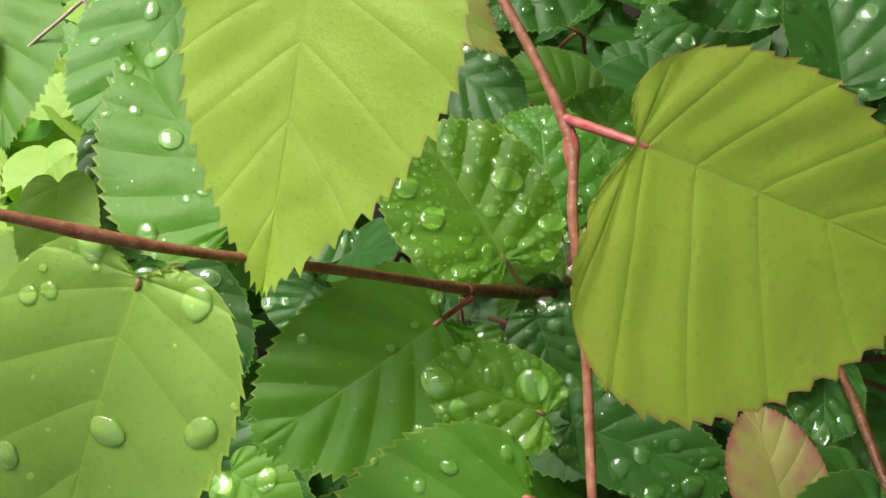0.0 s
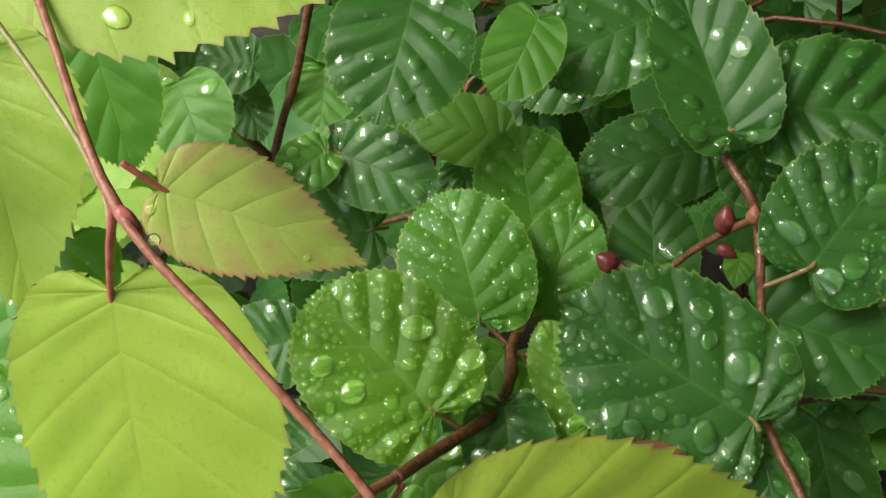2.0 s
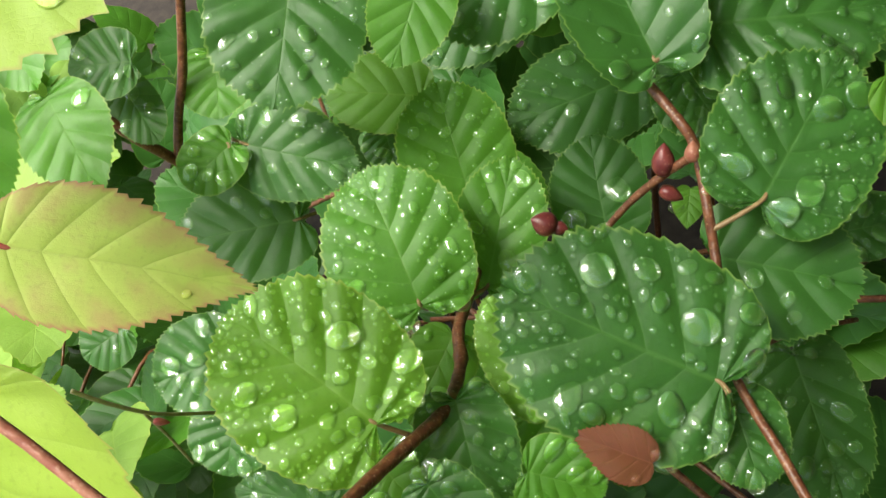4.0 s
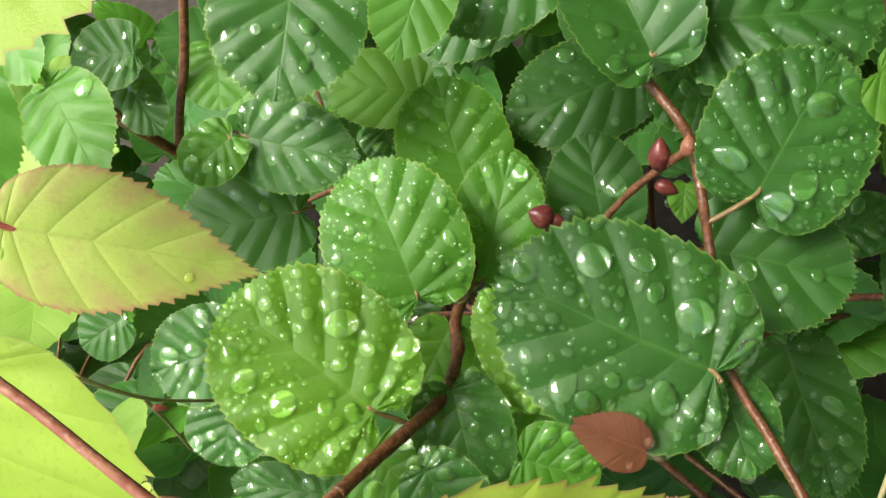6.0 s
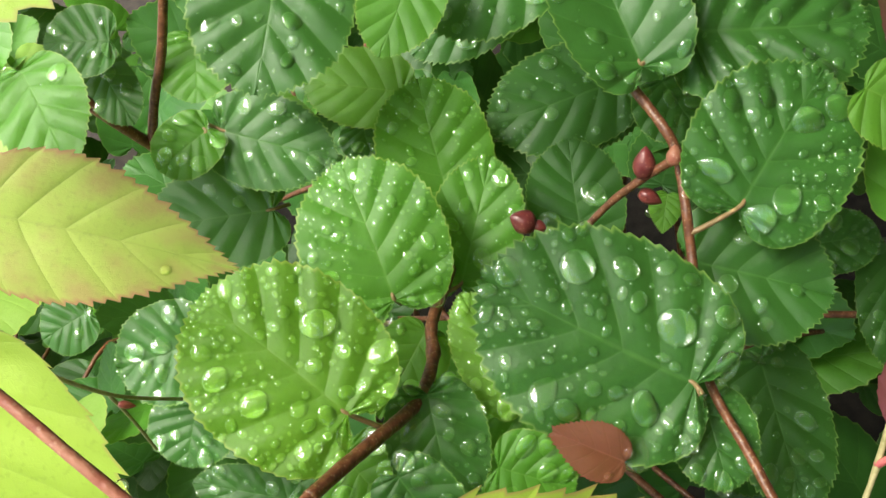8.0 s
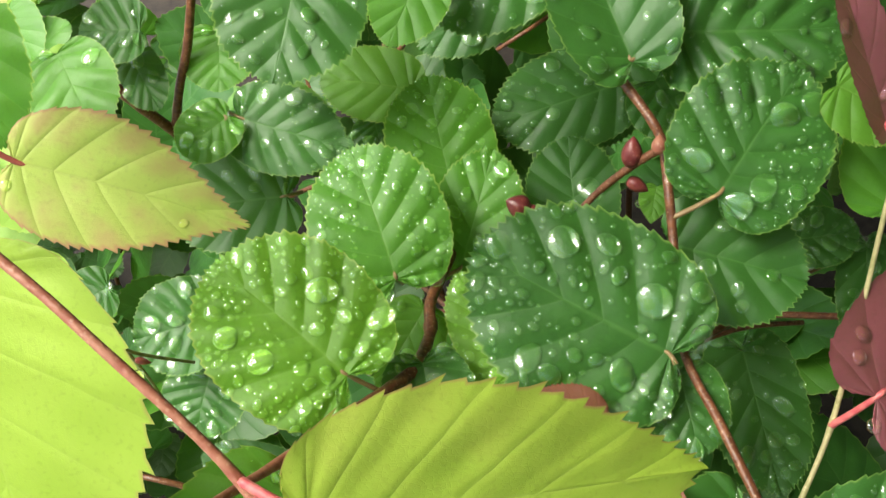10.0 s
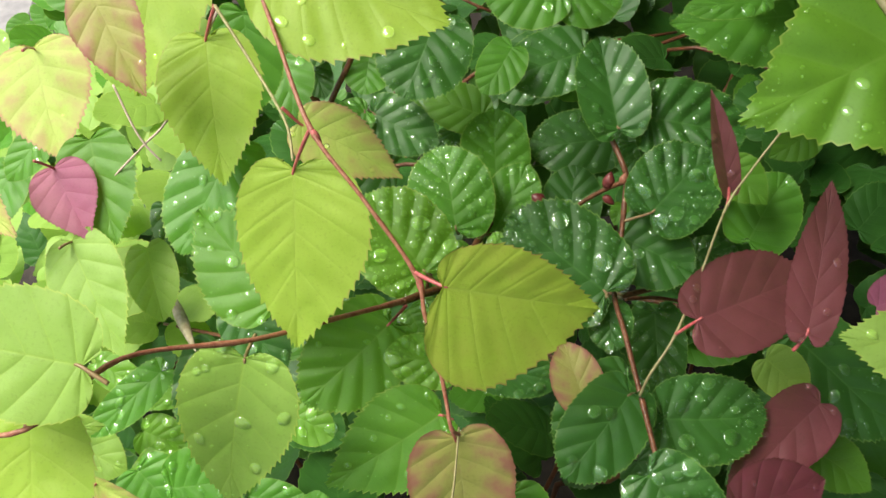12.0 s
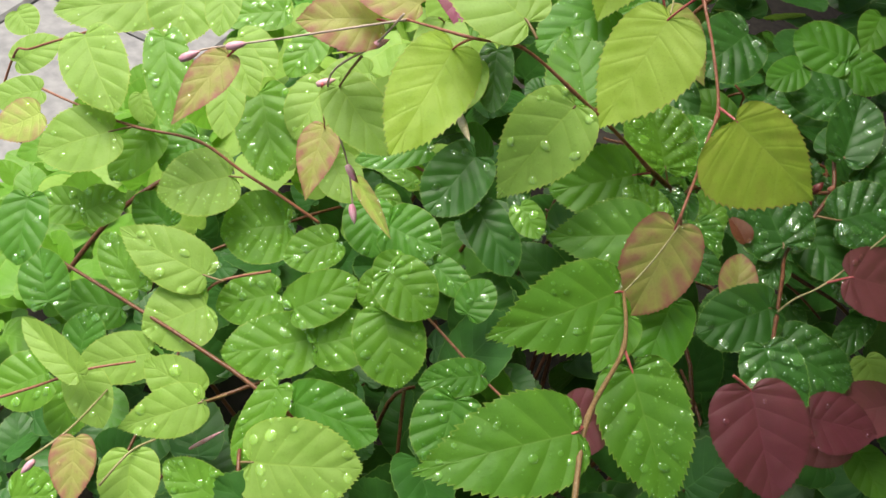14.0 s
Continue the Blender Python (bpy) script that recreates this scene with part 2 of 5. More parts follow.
def blade_surface(length, width, point=0.5, veins=8, fold=0.1, curl=0.12, pleat=0.035, wave=0.04, seed=0.0, lean=0.0, halves=(1, 1)):
    """A function (u, side*v) -> point of a leaf blade in its own frame: y along the midrib, z its upper face."""
    knots = [tuple(a + (b - a) * point for a, b in zip(r, p)) for r, p in zip(ROUND, POINTED)]
    half = width / 2

    def at(u, v):
        s, v = (1 if v >= 0 else -1), abs(v)
        edge = glide(knots, u)
        rib = 0.005 * u + 0.995 * max(0.0, (u - 0.33) / 0.67) ** 1.35  # the lowest veins fan out from the base
        x = s * v * edge.x * half * (halves[0] if s > 0 else halves[1])
        y = (rib + (edge.y - rib) * v ** 1.12) * length
        x += lean * half * math.sin(math.pi * min(max(y / length, 0), 1))
        n1 = noise.noise((x * 30 + seed * 7.3, y * 30 + seed, seed * 3.1))
        z = fold * abs(x) - curl * length * max(y / length, 0) ** 2 - curl * 0.6 * half * (x / half) ** 2
        z += pleat * half * (math.sqrt(math.sin(math.pi * veins * u) ** 2 + 0.04) - 0.5) * min(1.0, 2.2 * v) * (1 - 0.45 * v) * min(1.0, 4 * (1 - u))
        z += wave * half * n1 * (0.4 + v)
        z += 0.00045 * noise.noise((x * 170 + seed, y * 170, seed)) * min(1.0, 4 * v)  # crinkled skin
        z += 0.05 * half * v ** 4 * noise.noise((x * 75, y * 75 + seed, 3.7))  # an uneven margin
        return Vector((x, y, z))
    return at


def part(name, bm, material, parent, label="", smooth=True):
    """Links a bmesh as one mesh object under a thing or under a part."""
    mesh = bpy.data.meshes.new(name)
    bm.to_mesh(mesh)
    bm.free()
    mesh.materials.append(material)
    if smooth:
        mesh.polygons.foreach_set("use_smooth", [True] * len(mesh.polygons))
    ob = new(name, mesh)
    if parent:
        ob.parent = parent
    if label:
        ob["label"] = label
    return ob


def blade_mesh(at, veins, tooth, per=8, across=8, spiny=False):
    """A toothed blade as a mesh with a map of how far along and across each point lies."""
    nu = veins * per
    verts, uvs, faces = [], [], []
    for iu in range(nu + 1):
        u = iu / nu
        for iv in range(-across, across + 1):
            v = iv / across
            p = at(u, v)
            if abs(iv) == across and 0 < iu < nu:
                out = p - at(u, v * 0.9)
                out = out.normalized() if out.length > 1e-9 else Vector((0, 1, 0))
                if spiny:
                    k = iu % 3  # fine bristles with a shallow scallop between them
                    grow = (1.15, 0.5, 0.85, 0.6)[(iu // 3) % 4] if k == 0 else (-0.22, 0.05)[k - 1]
                else:
                    k = iu % 2
                    grow = (0.75, 0.4, 0.9, 0.5)[(iu // 2) % 4] if k == 0 else -0.25
                p = p + (out + Vector((0, 0.7, 0))).normalized() * tooth * grow
            verts.append(p)
            uvs.append((abs(v), u))
    row = 2 * across + 1
    for iu in range(nu):
        for iv in range(2 * across):
            a = iu * row + iv
            faces.append((a, a + 1, a + row + 1, a + row))
    return verts, uvs, faces


def mesh_from(name, verts, faces, uvs=None):
    mesh = bpy.data.meshes.new(name)
    mesh.from_pydata(verts, [], faces)
    if uvs:
        layer = mesh.uv_layers.new(name="blade")
        loops = np.zeros(len(mesh.loops), dtype=np.int32)
        mesh.loops.foreach_get("vertex_index", loops)
        layer.data.foreach_set("uv", np.asarray(uvs, dtype=np.float32)[loops].ravel())
    mesh.polygons.foreach_set("use_smooth", [True] * len(mesh.polygons))
    mesh.update()
    return mesh


def tube(points, r0, r1, sides=8, steps=6, knobs=()):
    """A tapered, slightly uneven round stem through points, as a bmesh."""
    bm = bmesh.new()
    knots = [tuple(p) for p in points]
    n = max(2, steps * (len(knots) - 1))
    rings = []
    before = None
    for i in range(n + 1):
        f = i / n
        p = glide(knots, f)
        d = (glide(knots, min(1, f + 0.01)) - glide(knots, max(0, f - 0.01))).normalized()
        a = before - d * before.dot(d) if before else d.orthogonal()
        a.normalize()
        before = a
        b = d.cross(a)
        r = r0 + (r1 - r0) * f
        r *= 1 + 0.10 * noise.noise(p * 400)
        for k in knobs:
            r *= 1 + 0.3 * math.exp(-((f - k) * n / 0.8) ** 2)
        rings.append([bm.verts.new(p + (a * math.cos(t) + b * math.sin(t)) * r) for t in (2 * math.pi * j / sides for j in range(sides))])
    for q, w in zip(rings, rings[1:]):
        for j in range(sides):
            bm.faces.new((q[j], q[(j + 1) % sides], w[(j + 1) % sides], w[j]))
    bm.faces.new(rings[0][::-1])
    bm.faces.new(rings[-1])
    return bm


def drop_shape(rings=5, sides=12):
    """A bead of water: a low dome that reaches a little below the surface it sits on."""
    verts, faces = [], []
    profile = [(0.85, -0.12)] + [(math.cos(a), 0.42 * math.sin(a)) for a in (radians(90 * i / rings) for i in range(rings))]
    for r, z in profile:
        verts += [(r * math.cos(2 * math.pi * j / sides), r * math.sin(2 * math.pi * j / sides), z) for j in range(sides)]
    for i in range(len(profile) - 1):
        faces += [(i * sides + j, i * sides + (j + 1) % sides, (i + 1) * sides + (j + 1) % sides, (i + 1) * sides + j) for j in range(sides)]
    top = len(verts)
    verts.append((0, 0, 0.42))
    last = (len(profile) - 1) * sides
    faces += [(last + j, last + (j + 1) % sides, top) for j in range(sides)]
    faces.append(tuple(range(sides))[::-1])
    return verts, faces


DROP_VERTS, DROP_FACES = drop_shape()
DROP_SMALL = drop_shape(3, 7)
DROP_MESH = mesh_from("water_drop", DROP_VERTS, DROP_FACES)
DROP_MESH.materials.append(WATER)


def surface_frame(at, u, v):
    p = at(u, v)
    du, dv = at(min(u + 0.02, 1), v) - at(max(u - 0.02, 0), v), at(u, v + 0.03) - at(u, v - 0.03)
    nrm = dv.cross(du)
    nrm = nrm.normalized() if nrm.length > 1e-12 else Vector((0, 0, 1))
    if nrm.z < 0:
        nrm = -nrm
    return p, nrm, (du.normalized() if du.length > 1e-9 else Vector((0, 1, 0)))


def wet(blade, at, count, size, rng, singles=0, spray=0):
    """Beads of water over a blade: the largest are pieces of their own, the fine ones one scatter."""
    made = []
    tries = 0
    while len(made) < count and tries < count * 12:
        tries += 1
        u, v = rng.uniform(0.08, 0.97), rng.choice((-1, 1)) * math.sqrt(rng.uniform(0.002, 0.97))
        pick = rng.random() if len(made) > 5 else 0.0
        r = size * (rng.uniform(0.8, 1.3) if pick < 0.05 else rng.uniform(0.38, 0.8) if pick < 0.46 else rng.uniform(0.14, 0.38))
        if r > 0.5 * size and (abs(v) > 0.85 or u > 0.9):
            continue
        p, nrm, along = surface_frame(at, u, v)
        if any((p - q).length < (r + s) * 0.95 for q, s, *_ in made):
            continue
        made.append((p, r, nrm, along))
    for i in range(count // 7):  # beads that hang on the teeth of the margin
        p, nrm, along = surface_frame(at, rng.uniform(0.1, 0.97), rng.choice((-0.965, 0.965)))
        r = size * rng.uniform(0.2, 0.5)
        if all((p - q).length > (r + s) * 0.95 for q, s, *_ in made):
            made.append((p, r, nrm, along))
    made.sort(key=lambda d: -d[1])
    verts, faces = [], []
    for i, (p, r, nrm, along) in enumerate(made):
        x = along.cross(nrm).normalized()
        turn = Matrix((x, nrm.cross(x), nrm)).transposed().to_4x4()
        squash = rng.uniform(0.85, 1.25)
        m = Matrix.Translation(p) @ turn @ Matrix.Rotation(rng.uniform(0, 6.3), 4, "Z") @ Matrix.Diagonal((r * squash, r / squash, r * min(1.2, 0.72 * (0.0026 / r) ** 0.4), 1))
        if i < singles or (r > 0.0009 and i < 26):
            ob = new("water_drop", DROP_MESH)
            ob.parent = blade
            ob.matrix_basis = m
            continue
        dv, df = (DROP_VERTS, DROP_FACES) if r > 0.0012 else DROP_SMALL
        k = len(verts)
        verts += [m @ Vector(q) for q in dv]
        faces += [tuple(k + j for j in f) for f in df]
    # spray between the beads
    dv, df = DROP_SMALL
    for i in range(spray):
        u, v = rng.uniform(0.05, 0.98), rng.choice((-1, 1)) * math.sqrt(rng.uniform(0.002, 0.98))
        p, nrm, along = surface_frame(at, u, v)
        x = along.cross(nrm).normalized()
        r = rng.uniform(0.00022, 0.00055)
        m = Matrix.Translation(p) @ Matrix((x, nrm.cross(x), nrm)).transposed().to_4x4() @ Matrix.Diagonal((r, r, r * 1.5, 1))
        k = len(verts)
        verts += [m @ Vector(q) for q in dv]
        faces += [tuple(k + j for j in f) for f in df]
    if verts:
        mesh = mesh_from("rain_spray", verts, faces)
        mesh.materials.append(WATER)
        ob = new("rain_spray", mesh)
        ob.parent = blade
        tagged(ob, kind="stuff")


COUNT = [0]
STYLE = {  # material: point, veins, fold, curl, pleat, tooth, drops, size of drops
    "mature": (0.15, 8, 0.06, 0.08, 0.080, 0.0015, 95, 0.0026),
    "mid": (0.25, 8, 0.07, 0.08, 0.068, 0.0013, 80, 0.0024),
    "bright": (0.25, 8, 0.07, 0.08, 0.055, 0.0013, 80, 0.0026),
    "copper": (0.8, 7, 0.3, 0.10, 0.03, 0.0020, 2, 0.0012),
    "fresh": (0.75, 8, 0.10, 0.08, 0.055, 0.0019, 40, 0.0016),
    "lime": (0.4, 8, 0.08, 0.10, 0.030, 0.0013, 30, 0.0016),
    "young": (0.75, 7, 0.07, 0.06, 0.026, 0.0014, 0, 0.0012),
    "tinted": (0.75, 7, 0.07, 0.06, 0.026, 0.0014, 0, 0.0012),
    "blush": (0.85, 8, 0.08, 0.06, 0.018, 0.0015, 2, 0.001),
    "pink": (0.8, 8, 0.12, 0.10, 0.028, 0.0010, 1, 0.001),
    "purple": (0.7, 8, 0.12, 0.08, 0.025, 0.0010, 3, 0.0015),
    "maroon": (0.55, 8, 0.10, 0.08, 0.025, 0.0010, 3, 0.0015),
    "magenta": (0.7, 8, 0.12, 0.08, 0.025, 0.0010, 0, 0.001),
}


def leaf(branch, kind, base, tip, width, up, joint=None, drops=None, size=None, point=None, fold=None, curl=None, singles=0, halves=(1, 1), ribs=None, label=""):
    """One leaf on a branch: its base and tip, its greatest width, the way its face looks, and the node that its stalk springs from."""
    pt, veins, fo, cu, pleat, tooth, wetness, bead = STYLE[kind]
    pt = pt if point is None else point
    pleat = pleat if ribs is None else ribs
    fo, cu = (fo if fold is None else fold), (cu if curl is None else curl)
    COUNT[0] += 1
    rng = random.Random(COUNT[0] * 31 + 7)
    base, tip = Vector(base), Vector(tip)
    length = (tip - base).length
    y = (tip - base) / length
    z = Vector(up)
    z = (z - y * z.dot(y)).normalized()
    m = Matrix.Translation(base) @ Matrix((y.cross(z), y, z)).transposed().to_4x4()
    # the curl bows the blade; lift its middle so that base and tip stay where they are
    seed = rng.uniform(0, 50)
    raw = blade_surface(length, width, pt, veins, fo, cu, pleat, 0.07, seed, rng.uniform(-0.05, 0.05), halves)
    sag = raw(1.0, 0.0).z / length

    def at(u, v):
        p = raw(u, v)
        return Vector((p.x, p.y, p.z - sag * p.y))

    spiny = kind in ("young", "tinted", "lime")
    verts, uvs, faces = blade_mesh(at, veins, tooth * length / 0.05, 12 if spiny else 8, spiny=spiny)
    mesh = mesh_from("leaf", verts, faces, uvs)
    mesh.materials.append(LEAF[kind])
    ob = new("leaf", mesh)
    ob.parent = branch
    ob.matrix_basis = m
    if label:
        ob["label"] = label
    if joint:
        j = m.inverted() @ Vector(joint)
        bend = (j * 0.5) + Vector((0, 0, 0.03 * j.length))
        red = kind in ("young", "tinted", "blush", "fresh", "pink", "purple", "maroon", "magenta")
        part("stalk", tube((tuple(j), tuple(bend), (0, 0.0006, 0.0), (0, 0.003, -0.0007)), 0.0008, 0.0005, 7, 5), PETIOLE_RED if red else PETIOLE_GREEN, ob)
    count = wetness if drops is None else drops
    if count:
        wet(ob, at, count, size or bead, rng, singles, int(0.8 * count) if kind in ("mature", "mid", "bright") else int(0.4 * count))
    return ob


def stem(branch, points, r0, r1, material, name="stem", knobs=()):
    return part(name, tube(points, r0, r1, 9, 7, knobs), material, branch)


def egg(branch, place, toward, length, radius, material, name="bud", label=""):
    """A bud, stipule or other egg-shaped body, pointed at its outer end."""
    bm = bmesh.new()
    rings = []
    d = (Vector(toward) - Vector(place)).normalized()
    a = d.orthogonal().normalized()
    b = d.cross(a)
    for i in range(8):
        f = i / 7
        r = (1.25 if name == "bud" else 1.0) * radius * (math.sin(math.pi * min(1, 0.12 + f * 0.88)) ** 0.75) * (1 - 0.35 * f) + 0.00005
        c = Vector(place) + d * length * f
        rings.append([bm.verts.new(c + (a * math.cos(t) + b * math.sin(t)) * r) for t in (2 * math.pi * j / 10 for j in range(10))])
    for q, w in zip(rings, rings[1:]):
        for j in range(10):
            bm.faces.new((q[j], q[(j + 1) % 10], w[(j + 1) % 10], w[j]))
    bm.faces.new(rings[0][::-1])
    bm.faces.new(rings[-1])
    return part(name, bm, material, branch, label)


def bead(branch, place, radius):
    """A round drop of water clinging to a stem."""
    bm = bmesh.new()
    bmesh.ops.create_icosphere(bm, subdivisions=3, radius=radius)
    for q in bm.verts:
        q.co = Vector((q.co.x, q.co.y, q.co.z * (1.15 if q.co.z < 0 else 0.95))) + Vector(place)
    return part("water_drop", bm, WATER, branch)


def branch_at(label, group="shrub branches"):
    ob = new("branch")
    ob.empty_display_size = 0.01
    return tagged(ob, label, "branch", group)


# ---- the shrub, branch by branch ----

near_shoot = branch_at('slender red shoot with yellow-green young leaves above the shrub', 'red shoots')
leaf(near_shoot, 'young', (0.0060, 0.1724, 0.7120), (-0.0027, 0.1298, 0.6625), 0.0500, (-0.1512, -0.6693, 0.7274), joint=(0.0160, 0.1732, 0.7304), point=0.8, halves=(0.86, 1.14))
leaf(near_shoot, 'blush', (0.0024, 0.2140, 0.6927), (0.0402, 0.2015, 0.6671), 0.0277, (-0.1198, -0.4990, 0.8583), point=1.0, joint=(-0.0028, 0.2164, 0.7))
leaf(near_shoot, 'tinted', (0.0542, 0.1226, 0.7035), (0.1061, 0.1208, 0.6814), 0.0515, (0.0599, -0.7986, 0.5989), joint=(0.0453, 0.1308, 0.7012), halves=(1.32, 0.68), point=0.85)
leaf(near_shoot, 'young', (-0.0305, 0.2433, 0.7161), (-0.0296, 0.1963, 0.6805), 0.0413, (0.0897, -0.5994, 0.7954), joint=(-0.0222, 0.2434, 0.7308), point=0.85)
leaf(near_shoot, 'lime', (-0.0176, 0.1199, 0.6768), (-0.0346, 0.0859, 0.6280), 0.0446, (0.0169, -0.4632, 0.8861), joint=(-0.0203, 0.1401, 0.6579), point=0.85, drops=24, size=0.0024)
leaf(near_shoot, 'young', (0.0057, 0.2385, 0.7519), (0.0662, 0.2110, 0.7349), 0.0604, (0.0405, -0.4576, 0.8882), joint=(-0.0036, 0.2412, 0.7545), drops=13, size=0.0022)
leaf(near_shoot, 'pink', (0.0520, 0.0915, 0.6553), (0.0513, 0.0655, 0.6123), 0.0382, (0.1187, -0.5495, 0.8270), joint=(0.0513, 0.0916, 0.6636), point=0.45)
leaf(near_shoot, 'young', (-0.0620, 0.3731, 0.7124), (-0.0896, 0.2879, 0.6509), 0.0670, (0.0406, -0.4590, 0.8875), point=0.5, drops=4)
stem(near_shoot, ((-0.0108, 0.2582, 0.7738), (-0.0058, 0.2468, 0.7526), (0.0052, 0.2100, 0.7416), (0.0160, 0.1732, 0.7304), (0.0306, 0.1520, 0.7178), (0.0453, 0.1308, 0.7012), (0.0471, 0.1192, 0.6916), (0.0496, 0.1086, 0.6786), (0.0506, 0.0996, 0.6700), (0.0513, 0.0916, 0.6636), (0.0535, 0.0914, 0.6580)), 0.0008, 0.0007, RED, knobs=(0.3, 0.5))
egg(near_shoot, (0.0463, 0.1298, 0.7002), (0.0483, 0.1188, 0.6892), 0.008, 0.0011, PETIOLE_RED, 'bud', 'crimson leaf bud')
egg(near_shoot, (0.0165, 0.1722, 0.7304), (0.0220, 0.1652, 0.7214), 0.006, 0.0012, PETIOLE_RED, 'bud', 'crimson leaf bud')
stem(near_shoot, ((-0.0222, 0.2434, 0.7308), (-0.0087, 0.2194, 0.7190), (0.0026, 0.1951, 0.7133), (0.0057, 0.1765, 0.7120)), 0.0007, 0.0005, OLIVE, name='runner')
for place, r in (((0.0206, 0.1681, 0.7262), 0.0010), ((0.0364, 0.1452, 0.7104), 0.0008), ((0.0479, 0.1230, 0.6926), 0.0008), ((0.0466, 0.1186, 0.6895), 0.0009), ((0.0473, 0.1153, 0.6860), 0.0010), ((0.0483, 0.1108, 0.6814), 0.0007)):
    bead(near_shoot, place, r)

pink_shoot = branch_at('pale pink shoot with lime and pink-tinged leaves', 'red shoots')
leaf(pink_shoot, 'young', (-0.0802, 0.0959, 0.6952), (-0.0831, 0.0438, 0.6626), 0.0398, (0.0945, -0.5324, 0.8412), joint=(-0.0694, 0.0822, 0.7135), point=0.6)
leaf(pink_shoot, 'lime', (-0.0501, 0.0948, 0.7246), (-0.0969, 0.1066, 0.7324), 0.0394, (0.0127, -0.5475, 0.8367), joint=(-0.0429, 0.0900, 0.7213), point=0.4, drops=0)
leaf(pink_shoot, 'pink', (-0.1203, 0.0982, 0.6913), (-0.1557, 0.0797, 0.6836), 0.0359, (0.0944, -0.5322, 0.8413), joint=(-0.1148, 0.0980, 0.6923))
leaf(pink_shoot, 'pink', (-0.1798, 0.0606, 0.6629), (-0.1871, 0.0230, 0.6399), 0.0209, (0.0944, -0.5322, 0.8413), joint=(-0.1761, 0.0619, 0.6686), point=1.0)
leaf(pink_shoot, 'pink', (-0.1631, 0.1519, 0.5624), (-0.1514, 0.1108, 0.5352), 0.0266, (0.0942, -0.5307, 0.8423), joint=(-0.1446, 0.0963, 0.6404), point=1.0)
leaf(pink_shoot, 'blush', (-0.1284, 0.1345, 0.5476), (-0.0922, 0.1158, 0.5317), 0.0106, (0.0943, -0.5317, 0.8417), joint=(-0.1166, 0.0881, 0.6004), fold=0.8)
leaf(pink_shoot, 'lime', (-0.1339, 0.0935, 0.6468), (-0.0935, 0.0774, 0.6321), 0.0323, (0.0944, -0.5322, 0.8413), joint=(-0.1232, 0.0903, 0.6726), drops=0)
leaf(pink_shoot, 'lime', (-0.1920, 0.0843, 0.6480), (-0.1689, 0.0700, 0.6363), 0.0205, (0.0944, -0.5322, 0.8413), drops=0)
stem(pink_shoot, ((-0.2028, 0.0542, 0.6520), (-0.1928, 0.0584, 0.6612), (-0.1564, 0.0693, 0.6792), (-0.1040, 0.0896, 0.7034)), 0.0004, 0.0006, PALE, name='runner')
stem(pink_shoot, ((-0.1040, 0.0896, 0.7034), (-0.0694, 0.0822, 0.7135), (-0.0500, 0.1102, 0.7009), (-0.0159, 0.1265, 0.6767), (0.0115, 0.1505, 0.6475), (0.0325, 0.1715, 0.6215), (0.0490, 0.1880, 0.6030)), 0.0006, 0.0013, RED, knobs=(0.14, 0.3, 0.46, 0.8))
stem(pink_shoot, ((-0.1049, 0.0866, 0.7076), (-0.1166, 0.0889, 0.6840), (-0.1392, 0.0907, 0.6481), (-0.1225, 0.0962, 0.5952), (-0.1087, 0.0852, 0.5688)), 0.0006, 0.0005, PALE, name='runner')
egg(pink_shoot, (-0.1811, 0.0598, 0.6675), (-0.1694, 0.0670, 0.6723), 0.011, 0.0025, STIPULE, 'stipule', 'pale pink papery leaf scale')
egg(pink_shoot, (-0.1506, 0.1025, 0.6334), (-0.1434, 0.1076, 0.6370), 0.011, 0.0025, STIPULE, 'stipule', 'pale pink papery leaf scale')
egg(pink_shoot, (-0.1191, 0.0865, 0.6822), (-0.1123, 0.0920, 0.6863), 0.011, 0.0025, STIPULE, 'stipule', 'pale pink papery leaf scale')
egg(pink_shoot, (-0.1173, 0.0817, 0.6084), (-0.1100, 0.0784, 0.6040), 0.011, 0.0025, STIPULE, 'stipule', 'pale pink papery leaf scale')
egg(pink_shoot, (-0.1060, 0.0693, 0.5948), (-0.1007, 0.0641, 0.5891), 0.011, 0.0025, STIPULE, 'stipule', 'pale pink papery leaf scale')
egg(pink_shoot, (-0.1987, 0.0473, 0.6587), (-0.1959, 0.0498, 0.6606), 0.011, 0.0025, STIPULE, 'stipule', 'pale pink papery leaf scale')
leaf(pink_shoot, 'magenta', (-0.1305, 0.2574, 0.6393), (-0.1136, 0.2232, 0.6220), 0.0325, (0.0264, -0.4517, 0.8918), joint=(-0.1317, 0.2495, 0.6534), point=1.0)
leaf(pink_shoot, 'lime', (-0.1232, 0.2249, 0.6223), (-0.1005, 0.1731, 0.5962), 0.0364, (0.0265, -0.4543, 0.8905), joint=(-0.1245, 0.2161, 0.6288), drops=0, point=0.9)
leaf(pink_shoot, 'pink', (-0.0602, 0.2334, 0.7518), (-0.0444, 0.2013, 0.7270), 0.0257, (0.0264, -0.4517, 0.8918), point=0.9)
leaf(pink_shoot, 'blush', (-0.1567, 0.3437, 0.6431), (-0.1437, 0.2865, 0.6138), 0.0552, (0.0264, -0.4521, 0.8916), joint=(-0.1411, 0.3071, 0.6708))
leaf(pink_shoot, 'blush', (-0.1780, 0.2491, 0.6650), (-0.1356, 0.2120, 0.6447), 0.0286, (0.0145, -0.4684, 0.8834))
leaf(pink_shoot, 'fresh', (-0.1139, 0.2708, 0.6419), (-0.1029, 0.2240, 0.6169), 0.0392, (0.0145, -0.4684, 0.8834), drops=0, curl=0.02)
